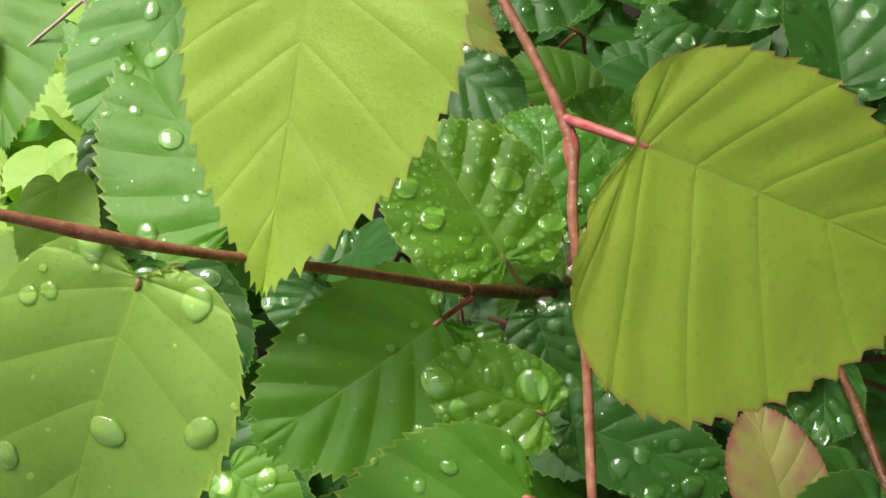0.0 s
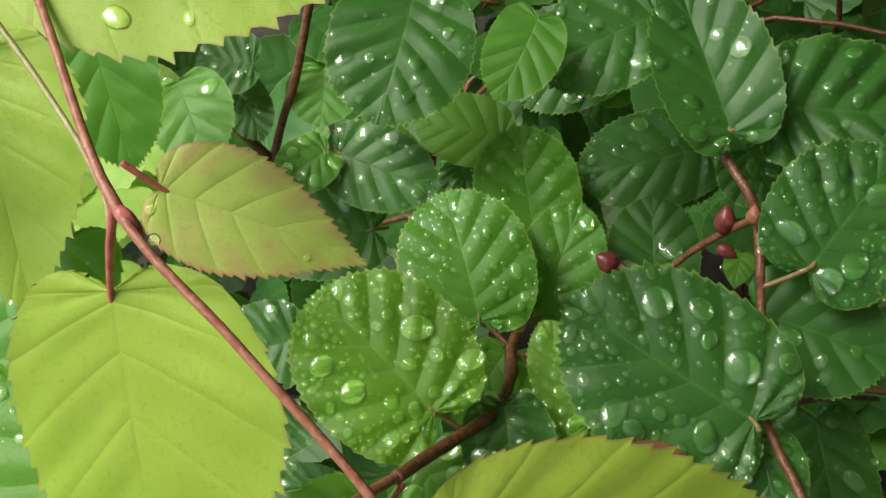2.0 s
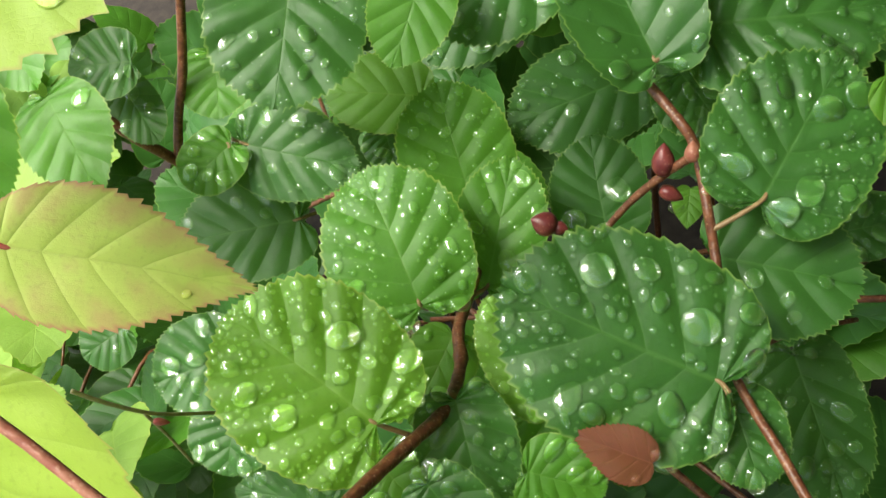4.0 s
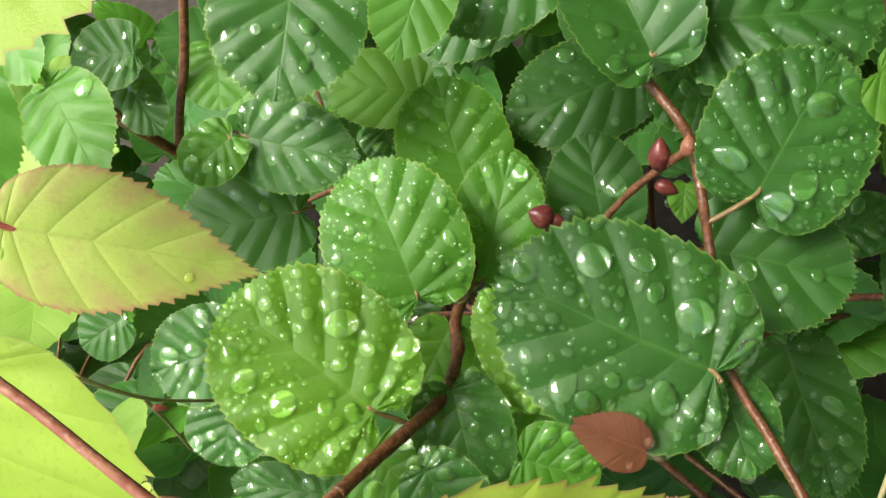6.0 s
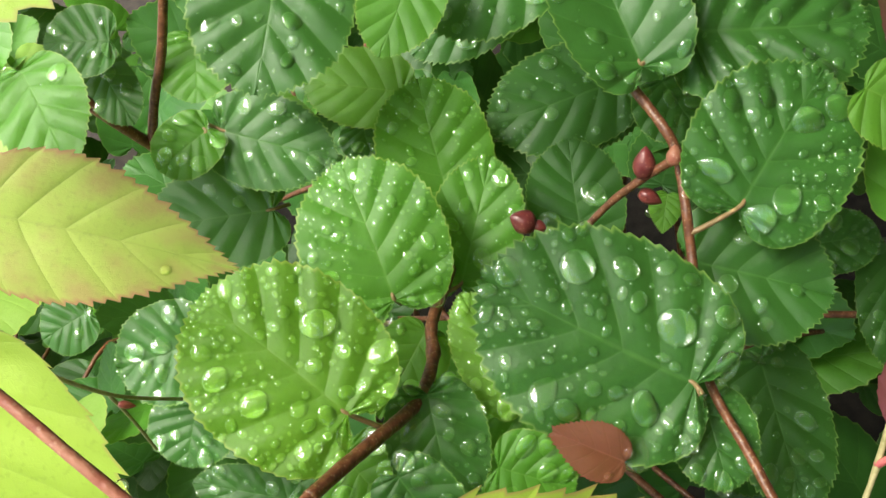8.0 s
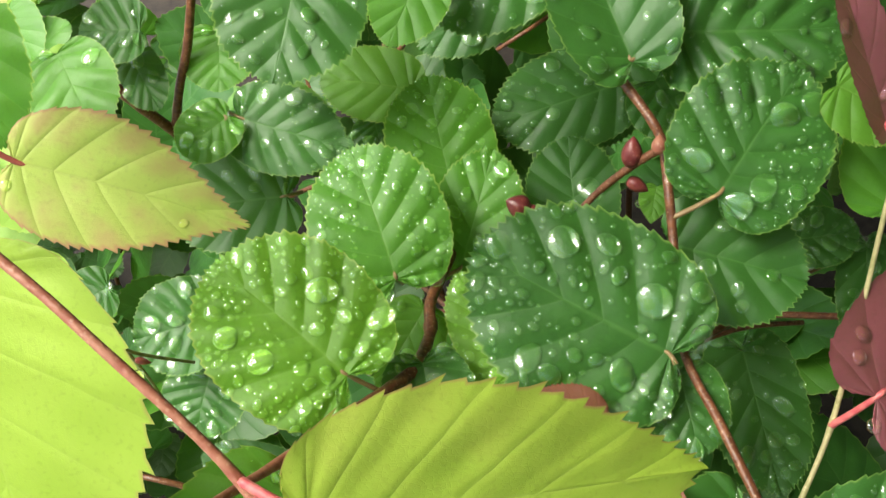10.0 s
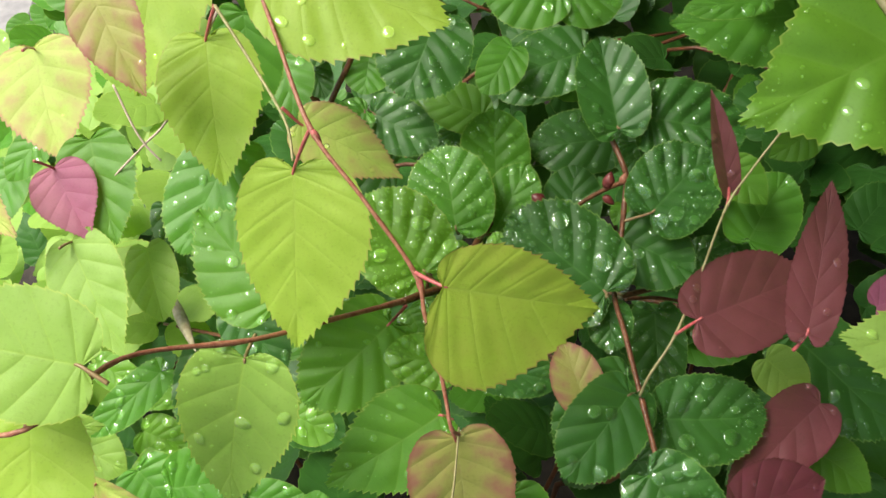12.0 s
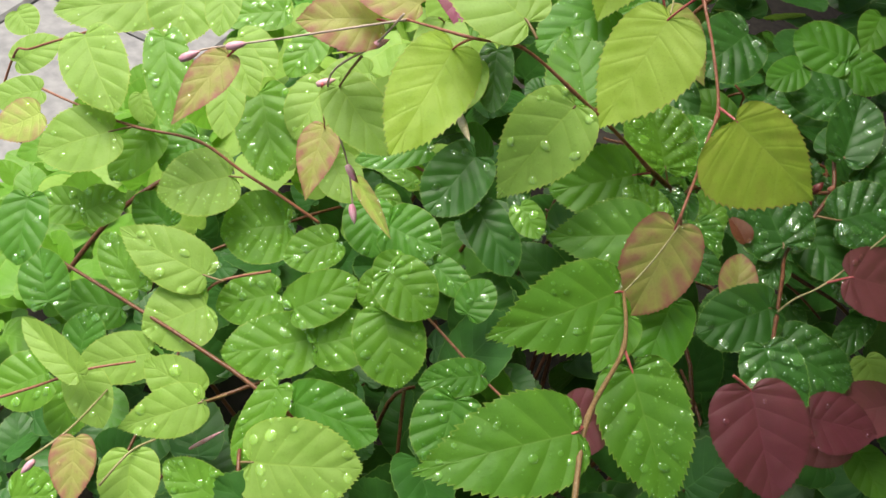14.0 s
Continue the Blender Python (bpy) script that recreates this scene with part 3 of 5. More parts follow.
stem(pink_shoot, ((-0.0214, 0.2416, 0.7295), (-0.0671, 0.2620, 0.6597), (-0.0854, 0.2580, 0.6452), (-0.1075, 0.2511, 0.6288), (-0.1208, 0.2425, 0.6107)), 0.0006, 0.0005, PALE, name='runner')
stem(pink_shoot, ((-0.0915, 0.2754, 0.6705), (-0.0843, 0.2592, 0.6522), (-0.0768, 0.2524, 0.6407)), 0.0006, 0.0005, PALE, name='runner')
leaf(pink_shoot, 'pink', (-0.1028, 0.1013, 0.7063), (-0.1405, 0.0947, 0.7050), 0.0248, (0.0570, -0.5074, 0.8599))
leaf(pink_shoot, 'lime', (-0.1025, 0.1053, 0.6684), (-0.0680, 0.1033, 0.6689), 0.0216, (0.0570, -0.5074, 0.8599), drops=0, point=0.9)

side_shoot = branch_at('reddish shoot with fresh green toothed leaves', 'red shoots')
leaf(side_shoot, 'fresh', (0.0460, 0.1151, 0.6252), (-0.0035, 0.0986, 0.6056), 0.0402, (-0.0950, -0.6320, 0.7692), joint=(0.0501, 0.1129, 0.6229), drops=22, point=0.9)
leaf(side_shoot, 'fresh', (0.0401, 0.0586, 0.6313), (-0.0082, 0.0128, 0.6111), 0.0432, (0.2285, -0.5791, 0.7826), joint=(0.0426, 0.0599, 0.6308), point=0.9, drops=60, size=0.0018)
leaf(side_shoot, 'fresh', (0.0412, -0.0468, 0.6577), (-0.0085, -0.0841, 0.6398), 0.0392, (0.0944, -0.5322, 0.8413), joint=(0.0428, -0.0407, 0.6534), point=0.95, drops=40, size=0.0018)
leaf(side_shoot, 'fresh', (0.0569, 0.0125, 0.6359), (0.0951, -0.0239, 0.6082), 0.0419, (0.0957, -0.5363, 0.8386), joint=(0.0496, 0.0179, 0.6410), point=0.6, drops=90, size=0.0020)
leaf(side_shoot, 'mid', (0.0692, 0.0842, 0.6155), (0.0707, 0.0506, 0.5940), 0.0320, (0.0945, -0.5326, 0.8411), drops=4)
leaf(side_shoot, 'fresh', (0.0483, 0.0486, 0.6284), (0.0447, 0.0217, 0.6118), 0.0218, (0.0944, -0.5322, 0.8413), drops=0)
stem(side_shoot, ((0.0538, 0.0933, 0.6598), (0.0490, 0.0760, 0.6440), (0.0426, 0.0599, 0.6308)), 0.0004, 0.0005, OLIVE, name='runner')
stem(side_shoot, ((0.0426, 0.0599, 0.6308), (0.0496, 0.0179, 0.6410), (0.0438, -0.0344, 0.6522), (0.0496, -0.0752, 0.6543)), 0.0009, 0.0012, SHOOT, knobs=(0.33, 0.66))
leaf(side_shoot, 'lime', (0.1898, 0.1465, 0.5805), (0.2054, 0.1299, 0.5714), 0.0233, (0.0145, -0.4684, 0.8834), drops=0)
leaf(side_shoot, 'fresh', (0.2135, 0.1204, 0.5344), (0.2381, 0.1011, 0.5237), 0.0266, (0.0145, -0.4684, 0.8834), drops=0)

purple_shoot = branch_at('thin olive shoot with purple young leaves', 'red shoots')
leaf(purple_shoot, 'maroon', (0.1187, 0.0570, 0.6100), (0.1490, 0.0209, 0.5838), 0.0490, (0.0944, -0.5322, 0.8413), joint=(0.1075, 0.0555, 0.6154))
leaf(purple_shoot, 'maroon', (0.1593, 0.0782, 0.5873), (0.1948, 0.0867, 0.5887), 0.0322, (0.0944, -0.5322, 0.8413))
leaf(purple_shoot, 'purple', (0.1502, 0.1394, 0.6344), (0.2011, 0.1582, 0.6286), 0.0395, (0.0569, -0.5072, 0.8600), joint=(0.143, 0.14, 0.6238), point=0.4)
leaf(purple_shoot, 'purple', (0.1852, 0.1225, 0.6450), (0.2039, 0.1727, 0.6713), 0.0214, (0.0145, -0.4684, 0.8834), joint=(0.1808, 0.1200, 0.6378))
leaf(purple_shoot, 'purple', (0.1690, 0.1816, 0.6609), (0.1630, 0.2064, 0.6929), 0.0102, (0.0145, -0.4671, 0.8841), joint=(0.165, 0.1712, 0.6648), fold=0.5)
leaf(purple_shoot, 'maroon', (0.0402, -0.0144, 0.6159), (0.0610, -0.0069, 0.6209), 0.0297, (0.0944, -0.5322, 0.8413))
stem(purple_shoot, ((0.1890, 0.1930, 0.6790), (0.1770, 0.1830, 0.6715), (0.1647, 0.1709, 0.6646), (0.1545, 0.1560, 0.6440), (0.1427, 0.1396, 0.6235), (0.1310, 0.1280, 0.6140), (0.1270, 0.1240, 0.6040)), 0.00045, 0.0006, OLIVE, knobs=(0.33, 0.66))
leaf(purple_shoot, 'mid', (0.1929, 0.1978, 0.5992), (0.2158, 0.2240, 0.6127), 0.0349, (0.0145, -0.4684, 0.8834), drops=3)
leaf(purple_shoot, 'fresh', (0.1811, 0.2164, 0.6339), (0.1967, 0.1993, 0.6245), 0.0222, (0.0145, -0.4684, 0.8834), drops=0)
leaf(purple_shoot, 'purple', (0.2087, 0.1250, 0.5752), (0.1714, 0.0991, 0.5619), 0.0321, (0.0145, -0.4684, 0.8834), point=0.6)
leaf(purple_shoot, 'purple', (0.1957, 0.1117, 0.5533), (0.1647, 0.0879, 0.5407), 0.0329, (0.0145, -0.4684, 0.8834))
leaf(purple_shoot, 'magenta', (0.2133, 0.1303, 0.6460), (0.2444, 0.1391, 0.6502), 0.0199, (0.0145, -0.4684, 0.8834))

upper_shoot = branch_at('shoot with large fresh green leaves beaded with rain', 'red shoots')
leaf(upper_shoot, 'bright', (0.2242, 0.1703, 0.7487), (0.1497, 0.1474, 0.7373), 0.0685, (0.0145, -0.4684, 0.8834), size=0.0018, point=1.0, ribs=0.13, drops=70)
leaf(upper_shoot, 'mid', (0.2258, 0.2773, 0.6618), (0.1665, 0.2791, 0.6637), 0.0469, (0.0145, -0.4685, 0.8834), drops=60, size=0.0018, point=0.9)
leaf(upper_shoot, 'fresh', (0.1532, -0.0184, 0.7682), (0.0979, -0.0210, 0.7703), 0.0299, (0.0570, -0.5074, 0.8599), point=0.7, drops=14, size=0.0014)
stem(upper_shoot, ((0.1929, 0.1802, 0.7591), (0.1995, 0.1640, 0.7528), (0.2086, 0.1467, 0.7457)), 0.0014, 0.0016, OLIVE)
leaf(upper_shoot, 'bright', (0.1971, 0.0879, 0.7393), (0.1788, 0.0952, 0.7435), 0.0249, (0.0145, -0.4684, 0.8834), point=0.7, drops=60, size=0.0018)
leaf(upper_shoot, 'bright', (0.2344, 0.1803, 0.7166), (0.2045, 0.1570, 0.7050), 0.0410, (0.0145, -0.4684, 0.8834), drops=48, size=0.0028)
leaf(upper_shoot, 'mid', (0.1981, 0.2560, 0.6912), (0.1642, 0.2555, 0.6915), 0.0138, (0.0145, -0.4684, 0.8834), drops=4)
leaf(upper_shoot, 'mid', (0.2083, 0.2941, 0.6915), (0.2041, 0.2683, 0.6779), 0.0349, (0.0145, -0.4684, 0.8834), drops=22)
leaf(upper_shoot, 'lime', (0.2256, 0.0855, 0.6867), (0.1747, 0.0955, 0.6928), 0.0368, (0.0145, -0.4684, 0.8834), point=0.8, size=0.0014, drops=6)

bud_branch = branch_at('brown branch with dark red buds and wet green leaves', 'old branches')
leaf(bud_branch, 'mature', (0.1211, 0.1715, 0.6110), (0.0833, 0.2045, 0.6306), 0.0494, (0.0309, -0.4894, 0.8715), joint=(0.1215, 0.1690, 0.6101), singles=20, drops=120, size=0.0042, point=0.12)
leaf(bud_branch, 'mature', (0.1477, 0.2073, 0.6166), (0.1788, 0.2291, 0.6293), 0.0411, (0.0270, -0.5249, 0.8507), singles=10, drops=96, size=0.0034, point=0.15, ribs=0.09, joint=(0.1352, 0.207, 0.6133))
leaf(bud_branch, 'mature', (0.1552, 0.2548, 0.6294), (0.2003, 0.2442, 0.6221), 0.0455, (0.0495, -0.3974, 0.9163), joint=(0.1467, 0.2554, 0.6305), singles=6, drops=96, size=0.0025, ribs=0.2)
leaf(bud_branch, 'mature', (0.1392, 0.2456, 0.6331), (0.1361, 0.2869, 0.6541), 0.0335, (0.0264, -0.4514, 0.8919), joint=(0.1486, 0.2525, 0.6313), drops=26, fold=0.35)
leaf(bud_branch, 'mature', (0.1410, 0.2132, 0.5891), (0.1621, 0.1947, 0.5804), 0.0272, (0.0068, -0.4191, 0.9079), drops=35)
leaf(bud_branch, 'mature', (0.1232, 0.1706, 0.6016), (0.1211, 0.1513, 0.5933), 0.0205, (0.0587, -0.4017, 0.9139), drops=29)
leaf(bud_branch, 'mature', (0.1547, 0.2696, 0.5963), (0.1595, 0.2512, 0.5878), 0.0276, (0.0068, -0.4191, 0.9079), drops=26)
leaf(bud_branch, 'fresh', (0.1425, 0.2365, 0.5874), (0.1369, 0.2271, 0.5831), 0.0096, (0.0068, -0.4191, 0.9079), drops=1)
stem(bud_branch, ((0.1377, 0.2649, 0.6249), (0.1359, 0.2500, 0.6271), (0.1389, 0.2333, 0.6245), (0.1399, 0.2260, 0.6207), (0.1366, 0.2127, 0.6170), (0.1336, 0.2012, 0.6095), (0.1262, 0.1765, 0.6030), (0.1269, 0.1538, 0.6024), (0.1278, 0.1260, 0.6017), (0.1287, 0.0957, 0.6009)), 0.0014, 0.0011, BROWN, knobs=(0.33, 0.9))
stem(bud_branch, ((0.1401, 0.2238, 0.6219), (0.1314, 0.2260, 0.6150), (0.1225, 0.2276, 0.6066), (0.1146, 0.2267, 0.6001)), 0.0013, 0.0009, BROWN, name='spur')
egg(bud_branch, (0.1019, 0.2316, 0.6023), (0.0958, 0.2342, 0.6076), 0.0075, 0.0032, BUD_RED, 'bud', 'dark red pointed winter bud')
egg(bud_branch, (0.1019, 0.2316, 0.6023), (0.1060, 0.2277, 0.6033), 0.004, 0.0018, BUD_RED, 'bud', 'dark red pointed winter bud')
egg(bud_branch, (0.1311, 0.2261, 0.6151), (0.1338, 0.2303, 0.6226), 0.0085, 0.0027, BUD_RED, 'bud', 'dark red pointed winter bud')
egg(bud_branch, (0.1299, 0.2256, 0.6100), (0.1343, 0.2218, 0.6075), 0.0065, 0.0019, BUD_RED, 'bud', 'dark red pointed winter bud')
egg(bud_branch, (0.1369, 0.2208, 0.6235), (0.1392, 0.2253, 0.6288), 0.0052, 0.0018, RED, 'bud', 'orange-brown bud scale')

centre_branch = branch_at('brown branch with round rain-beaded leaves', 'old branches')
leaf(centre_branch, 'mid', (0.0579, 0.2347, 0.5844), (0.0550, 0.2774, 0.6018), 0.0444, (0.0447, -0.3723, 0.9270), joint=(0.0587, 0.2371, 0.5778), singles=26, drops=140, size=0.0027, point=0.1)
leaf(centre_branch, 'bright', (0.0428, 0.1922, 0.6109), (0.0164, 0.2270, 0.6285), 0.0464, (0.1352, -0.3781, 0.9158), joint=(0.0493, 0.1898, 0.6006), singles=18, drops=170, size=0.0034, point=0.05, ribs=0.1)
leaf(centre_branch, 'mid', (0.0771, 0.2423, 0.5673), (0.0997, 0.2750, 0.5823), 0.0305, (0.0067, -0.4169, 0.9089), joint=(0.0714, 0.2413, 0.5683), singles=9, drops=50, size=0.0029, point=0.1)
leaf(centre_branch, 'fresh', (0.0638, 0.2245, 0.5796), (0.0427, 0.2068, 0.5716), 0.0219, (0.0068, -0.4191, 0.9079), drops=3)
leaf(centre_branch, 'mature', (0.0607, 0.1981, 0.5948), (0.0573, 0.1704, 0.5813), 0.0267, (0.0545, -0.4426, 0.8951), drops=35, singles=4)
leaf(centre_branch, 'mid', (0.0806, 0.1977, 0.5756), (0.0861, 0.1719, 0.5636), 0.0297, (0.0068, -0.4194, 0.9078), drops=22)
leaf(centre_branch, 'bright', (0.0835, 0.1941, 0.5813), (0.0768, 0.2250, 0.5921), 0.0228, (-0.0191, -0.3360, 0.9417), drops=34, size=0.0028, singles=6)
leaf(centre_branch, 'copper', (0.0999, 0.1604, 0.6100), (0.0856, 0.1726, 0.6128), 0.0126, (0.0068, -0.4191, 0.9079), fold=0.6, point=1.0, curl=0.3)
leaf(centre_branch, 'pink', (0.1054, 0.1252, 0.5977), (0.0990, 0.1499, 0.6096), 0.0221, (0.0145, -0.4684, 0.8834), fold=0.2, point=0.3)
stem(centre_branch, ((0.0325, 0.1715, 0.6210), (0.0405, 0.1800, 0.6120), (0.0490, 0.1885, 0.6025), (0.0578, 0.1983, 0.5925), (0.0639, 0.2122, 0.5852), (0.0660, 0.2247, 0.5814), (0.0729, 0.2406, 0.5738), (0.0835, 0.2656, 0.5602)), 0.0018, 0.0019, BROWN, knobs=(0.43, 0.6))
leaf(centre_branch, 'fresh', (0.0270, 0.1616, 0.6211), (-0.0138, 0.1362, 0.6048), 0.0420, (0.0233, -0.5652, 0.8246), joint=(0.0340, 0.1701, 0.6199), drops=26, ribs=0.12, point=0.3)
leaf(centre_branch, 'bright', (0.0509, 0.1405, 0.6154), (0.0239, 0.1473, 0.6207), 0.0228, (0.0215, -0.5623, 0.8267), joint=(0.0507, 0.1445, 0.6039), drops=42, size=0.0031, singles=5, ribs=0.11)
leaf(centre_branch, 'mature', (0.0506, 0.1741, 0.6097), (0.0593, 0.1560, 0.5972), 0.0202, (0.0215, -0.5630, 0.8262), drops=22)
leaf(centre_branch, 'mature', (0.0587, 0.1495, 0.5994), (0.0974, 0.1405, 0.5923), 0.0219, (0.0215, -0.5630, 0.8262), drops=32)
leaf(centre_branch, 'mid', (0.0728, 0.1716, 0.6007), (0.0885, 0.1629, 0.5943), 0.0220, (0.0215, -0.5630, 0.8262), drops=13)

back_branch = branch_at('brown branch with small rounded green leaves', 'old branches')
leaf(back_branch, 'mid', (0.0826, 0.2798, 0.5643), (0.0861, 0.3164, 0.5844), 0.0398, (0.1255, -0.4838, 0.8661), singles=5, drops=61, point=0.1)
leaf(back_branch, 'fresh', (0.0793, 0.3221, 0.5747), (0.0467, 0.3358, 0.5813), 0.0299, (0.0068, -0.4191, 0.9079), drops=0, point=0.2)
leaf(back_branch, 'mature', (0.0595, 0.3325, 0.6403), (0.0382, 0.2952, 0.6215), 0.0495, (0.1089, -0.4923, 0.8636), ribs=0.09, singles=6, drops=48, point=0.1)
leaf(back_branch, 'mid', (0.0157, 0.3101, 0.6006), (-0.0030, 0.3019, 0.5989), 0.0219, (0.0643, -0.4564, 0.8874), joint=(0.0081, 0.3189, 0.6019), singles=3, drops=8, size=0.003, point=0.0)
leaf(back_branch, 'mature', (0.0187, 0.3115, 0.5974), (0.0527, 0.2906, 0.5878), 0.0318, (-0.0482, -0.4811, 0.8754), joint=(0.0115, 0.3185, 0.5992), singles=4, drops=35, point=0.3)
leaf(back_branch, 'mature', (0.0227, 0.2990, 0.5649), (-0.0227, 0.3067, 0.5693), 0.0384, (0.0068, -0.4191, 0.9079), joint=(0.0279, 0.3022, 0.5608), drops=5, point=0.1)
leaf(back_branch, 'mature', (0.1285, 0.3016, 0.6283), (0.0862, 0.2878, 0.6226), 0.0288, (0.0264, -0.4514, 0.8919), drops=16)
leaf(back_branch, 'mature', (0.1298, 0.2874, 0.6455), (0.0896, 0.2786, 0.6422), 0.0336, (0.0264, -0.4515, 0.8919), drops=38, size=0.0025)
leaf(back_branch, 'mature', (0.1200, 0.2526, 0.5540), (0.1273, 0.2827, 0.5682), 0.0326, (0.0068, -0.4191, 0.9079), drops=3, size=0.0042)
leaf(back_branch, 'mature', (0.1544, 0.3056, 0.5607), (0.1042, 0.3070, 0.5598), 0.0389, (-0.0306, -0.5108, 0.8592), drops=54)
leaf(back_branch, 'mature', (0.1675, 0.3309, 0.5515), (0.1348, 0.3006, 0.5377), 0.0348, (0.0068, -0.4191, 0.9079), drops=32)
leaf(back_branch, 'mid', (0.0202, 0.3398, 0.6135), (0.0145, 0.3195, 0.6042), 0.0282, (0.0068, -0.4191, 0.9079), drops=2)
leaf(back_branch, 'mature', (-0.0113, 0.3368, 0.6178), (-0.0053, 0.3157, 0.6080), 0.0175, (0.0068, -0.4191, 0.9079), drops=4)
leaf(back_branch, 'mature', (-0.0014, 0.3319, 0.6292), (-0.0220, 0.3378, 0.6320), 0.0241, (0.0068, -0.4191, 0.9079), drops=6)
leaf(back_branch, 'fresh', (0.0334, 0.3194, 0.6000), (0.0533, 0.2972, 0.5896), 0.0113, (0.0068, -0.4191, 0.9079), drops=2)
stem(back_branch, ((-0.0203, 0.3273, 0.6196), (-0.0147, 0.3246, 0.6059), (-0.0097, 0.3257, 0.5886), (-0.0021, 0.3256, 0.5646)), 0.002, 0.002, BROWN)
stem(back_branch, ((0.0330, 0.3470, 0.6640), (0.0265, 0.3430, 0.6475), (0.0186, 0.3383, 0.6324), (0.0097, 0.3328, 0.6169), (0.0006, 0.3281, 0.6044), (-0.0088, 0.3254, 0.5884)), 0.0015, 0.0017, BROWN)
leaf(back_branch, 'mid', (0.1229, 0.3229, 0.6559), (0.0844, 0.3215, 0.6577), 0.0382, (0.0569, -0.5072, 0.8599), drops=4)
leaf(back_branch, 'mid', (0.1236, 0.3210, 0.6533), (0.1545, 0.3192, 0.6502), 0.0332, (0.0570, -0.5073, 0.8599), drops=16)
leaf(back_branch, 'mid', (0.0942, 0.2813, 0.6592), (0.0776, 0.2628, 0.6494), 0.0222, (0.0570, -0.5074, 0.8599), drops=0)
leaf(back_branch, 'fresh', (0.1234, 0.3112, 0.6946), (0.1209, 0.2866, 0.6803), 0.0231, (0.0570, -0.5074, 0.8599), drops=0)
leaf(back_branch, 'mature', (-0.0573, 0.1895, 0.5175), (-0.0162, 0.1648, 0.4973), 0.0344, (0.0944, -0.5320, 0.8415), drops=5)
leaf(back_branch, 'mature', (-0.0721, 0.2023, 0.5489), (-0.0834, 0.1595, 0.5231), 0.0431, (0.0944, -0.5322, 0.8413), drops=6)
leaf(back_branch, 'mature', (-0.0924, 0.2660, 0.5918), (-0.0760, 0.2301, 0.5672), 0.0266, (0.0944, -0.5322, 0.8413), drops=13)
egg(back_branch, (-0.0996, 0.2330, 0.5535), (-0.0764, 0.1874, 0.5712), 0.0541, 0.0036, CREAM, 'withered_flower', 'pale withered flower bract')

# leaf kinds set a step lighter: yellower blades, plus this side's stronger light
low_branch = branch_at('low brown branch with lime and green leaves in bright light', 'old branches')
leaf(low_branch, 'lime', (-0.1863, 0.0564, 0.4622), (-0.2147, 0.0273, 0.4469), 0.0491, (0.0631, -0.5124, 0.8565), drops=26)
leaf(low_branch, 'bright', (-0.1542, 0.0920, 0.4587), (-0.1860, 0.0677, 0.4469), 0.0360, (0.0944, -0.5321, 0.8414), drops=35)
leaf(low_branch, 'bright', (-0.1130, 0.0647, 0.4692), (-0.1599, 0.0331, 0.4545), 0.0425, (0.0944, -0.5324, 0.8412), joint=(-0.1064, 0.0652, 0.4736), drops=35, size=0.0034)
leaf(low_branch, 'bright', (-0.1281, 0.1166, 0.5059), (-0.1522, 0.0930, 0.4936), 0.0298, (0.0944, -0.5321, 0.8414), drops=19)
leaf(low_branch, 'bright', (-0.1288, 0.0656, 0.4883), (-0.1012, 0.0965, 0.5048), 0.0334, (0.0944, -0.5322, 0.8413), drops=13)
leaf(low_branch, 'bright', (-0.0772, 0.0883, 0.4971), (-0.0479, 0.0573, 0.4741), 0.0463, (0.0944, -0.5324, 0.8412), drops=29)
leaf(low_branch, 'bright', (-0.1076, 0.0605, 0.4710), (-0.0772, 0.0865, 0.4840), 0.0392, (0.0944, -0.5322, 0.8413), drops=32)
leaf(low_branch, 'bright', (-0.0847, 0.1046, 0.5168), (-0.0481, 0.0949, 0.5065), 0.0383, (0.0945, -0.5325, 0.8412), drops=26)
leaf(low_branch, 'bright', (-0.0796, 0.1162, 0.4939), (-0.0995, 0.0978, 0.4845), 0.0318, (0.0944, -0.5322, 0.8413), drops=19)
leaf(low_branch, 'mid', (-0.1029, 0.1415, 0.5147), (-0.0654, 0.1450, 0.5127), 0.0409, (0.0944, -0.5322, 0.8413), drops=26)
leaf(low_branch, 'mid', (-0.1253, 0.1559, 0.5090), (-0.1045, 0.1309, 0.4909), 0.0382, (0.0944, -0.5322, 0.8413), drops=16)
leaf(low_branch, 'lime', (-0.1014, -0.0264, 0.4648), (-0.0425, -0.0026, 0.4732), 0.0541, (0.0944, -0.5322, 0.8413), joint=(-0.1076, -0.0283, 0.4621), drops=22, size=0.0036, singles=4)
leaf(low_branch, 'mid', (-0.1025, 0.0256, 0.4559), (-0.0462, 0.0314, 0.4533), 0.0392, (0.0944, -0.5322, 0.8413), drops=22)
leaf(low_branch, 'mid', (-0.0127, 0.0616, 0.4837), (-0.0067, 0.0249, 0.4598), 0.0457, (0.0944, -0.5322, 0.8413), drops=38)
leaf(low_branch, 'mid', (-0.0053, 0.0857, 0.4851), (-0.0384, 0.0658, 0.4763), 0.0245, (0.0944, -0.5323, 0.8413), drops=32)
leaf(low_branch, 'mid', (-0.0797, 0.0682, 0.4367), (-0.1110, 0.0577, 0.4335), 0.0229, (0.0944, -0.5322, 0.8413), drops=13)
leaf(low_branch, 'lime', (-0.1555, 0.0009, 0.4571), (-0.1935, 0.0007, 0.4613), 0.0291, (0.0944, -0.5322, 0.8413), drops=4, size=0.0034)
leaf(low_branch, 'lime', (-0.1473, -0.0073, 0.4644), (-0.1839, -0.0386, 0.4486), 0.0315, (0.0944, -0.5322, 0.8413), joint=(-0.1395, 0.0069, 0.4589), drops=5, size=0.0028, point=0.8)
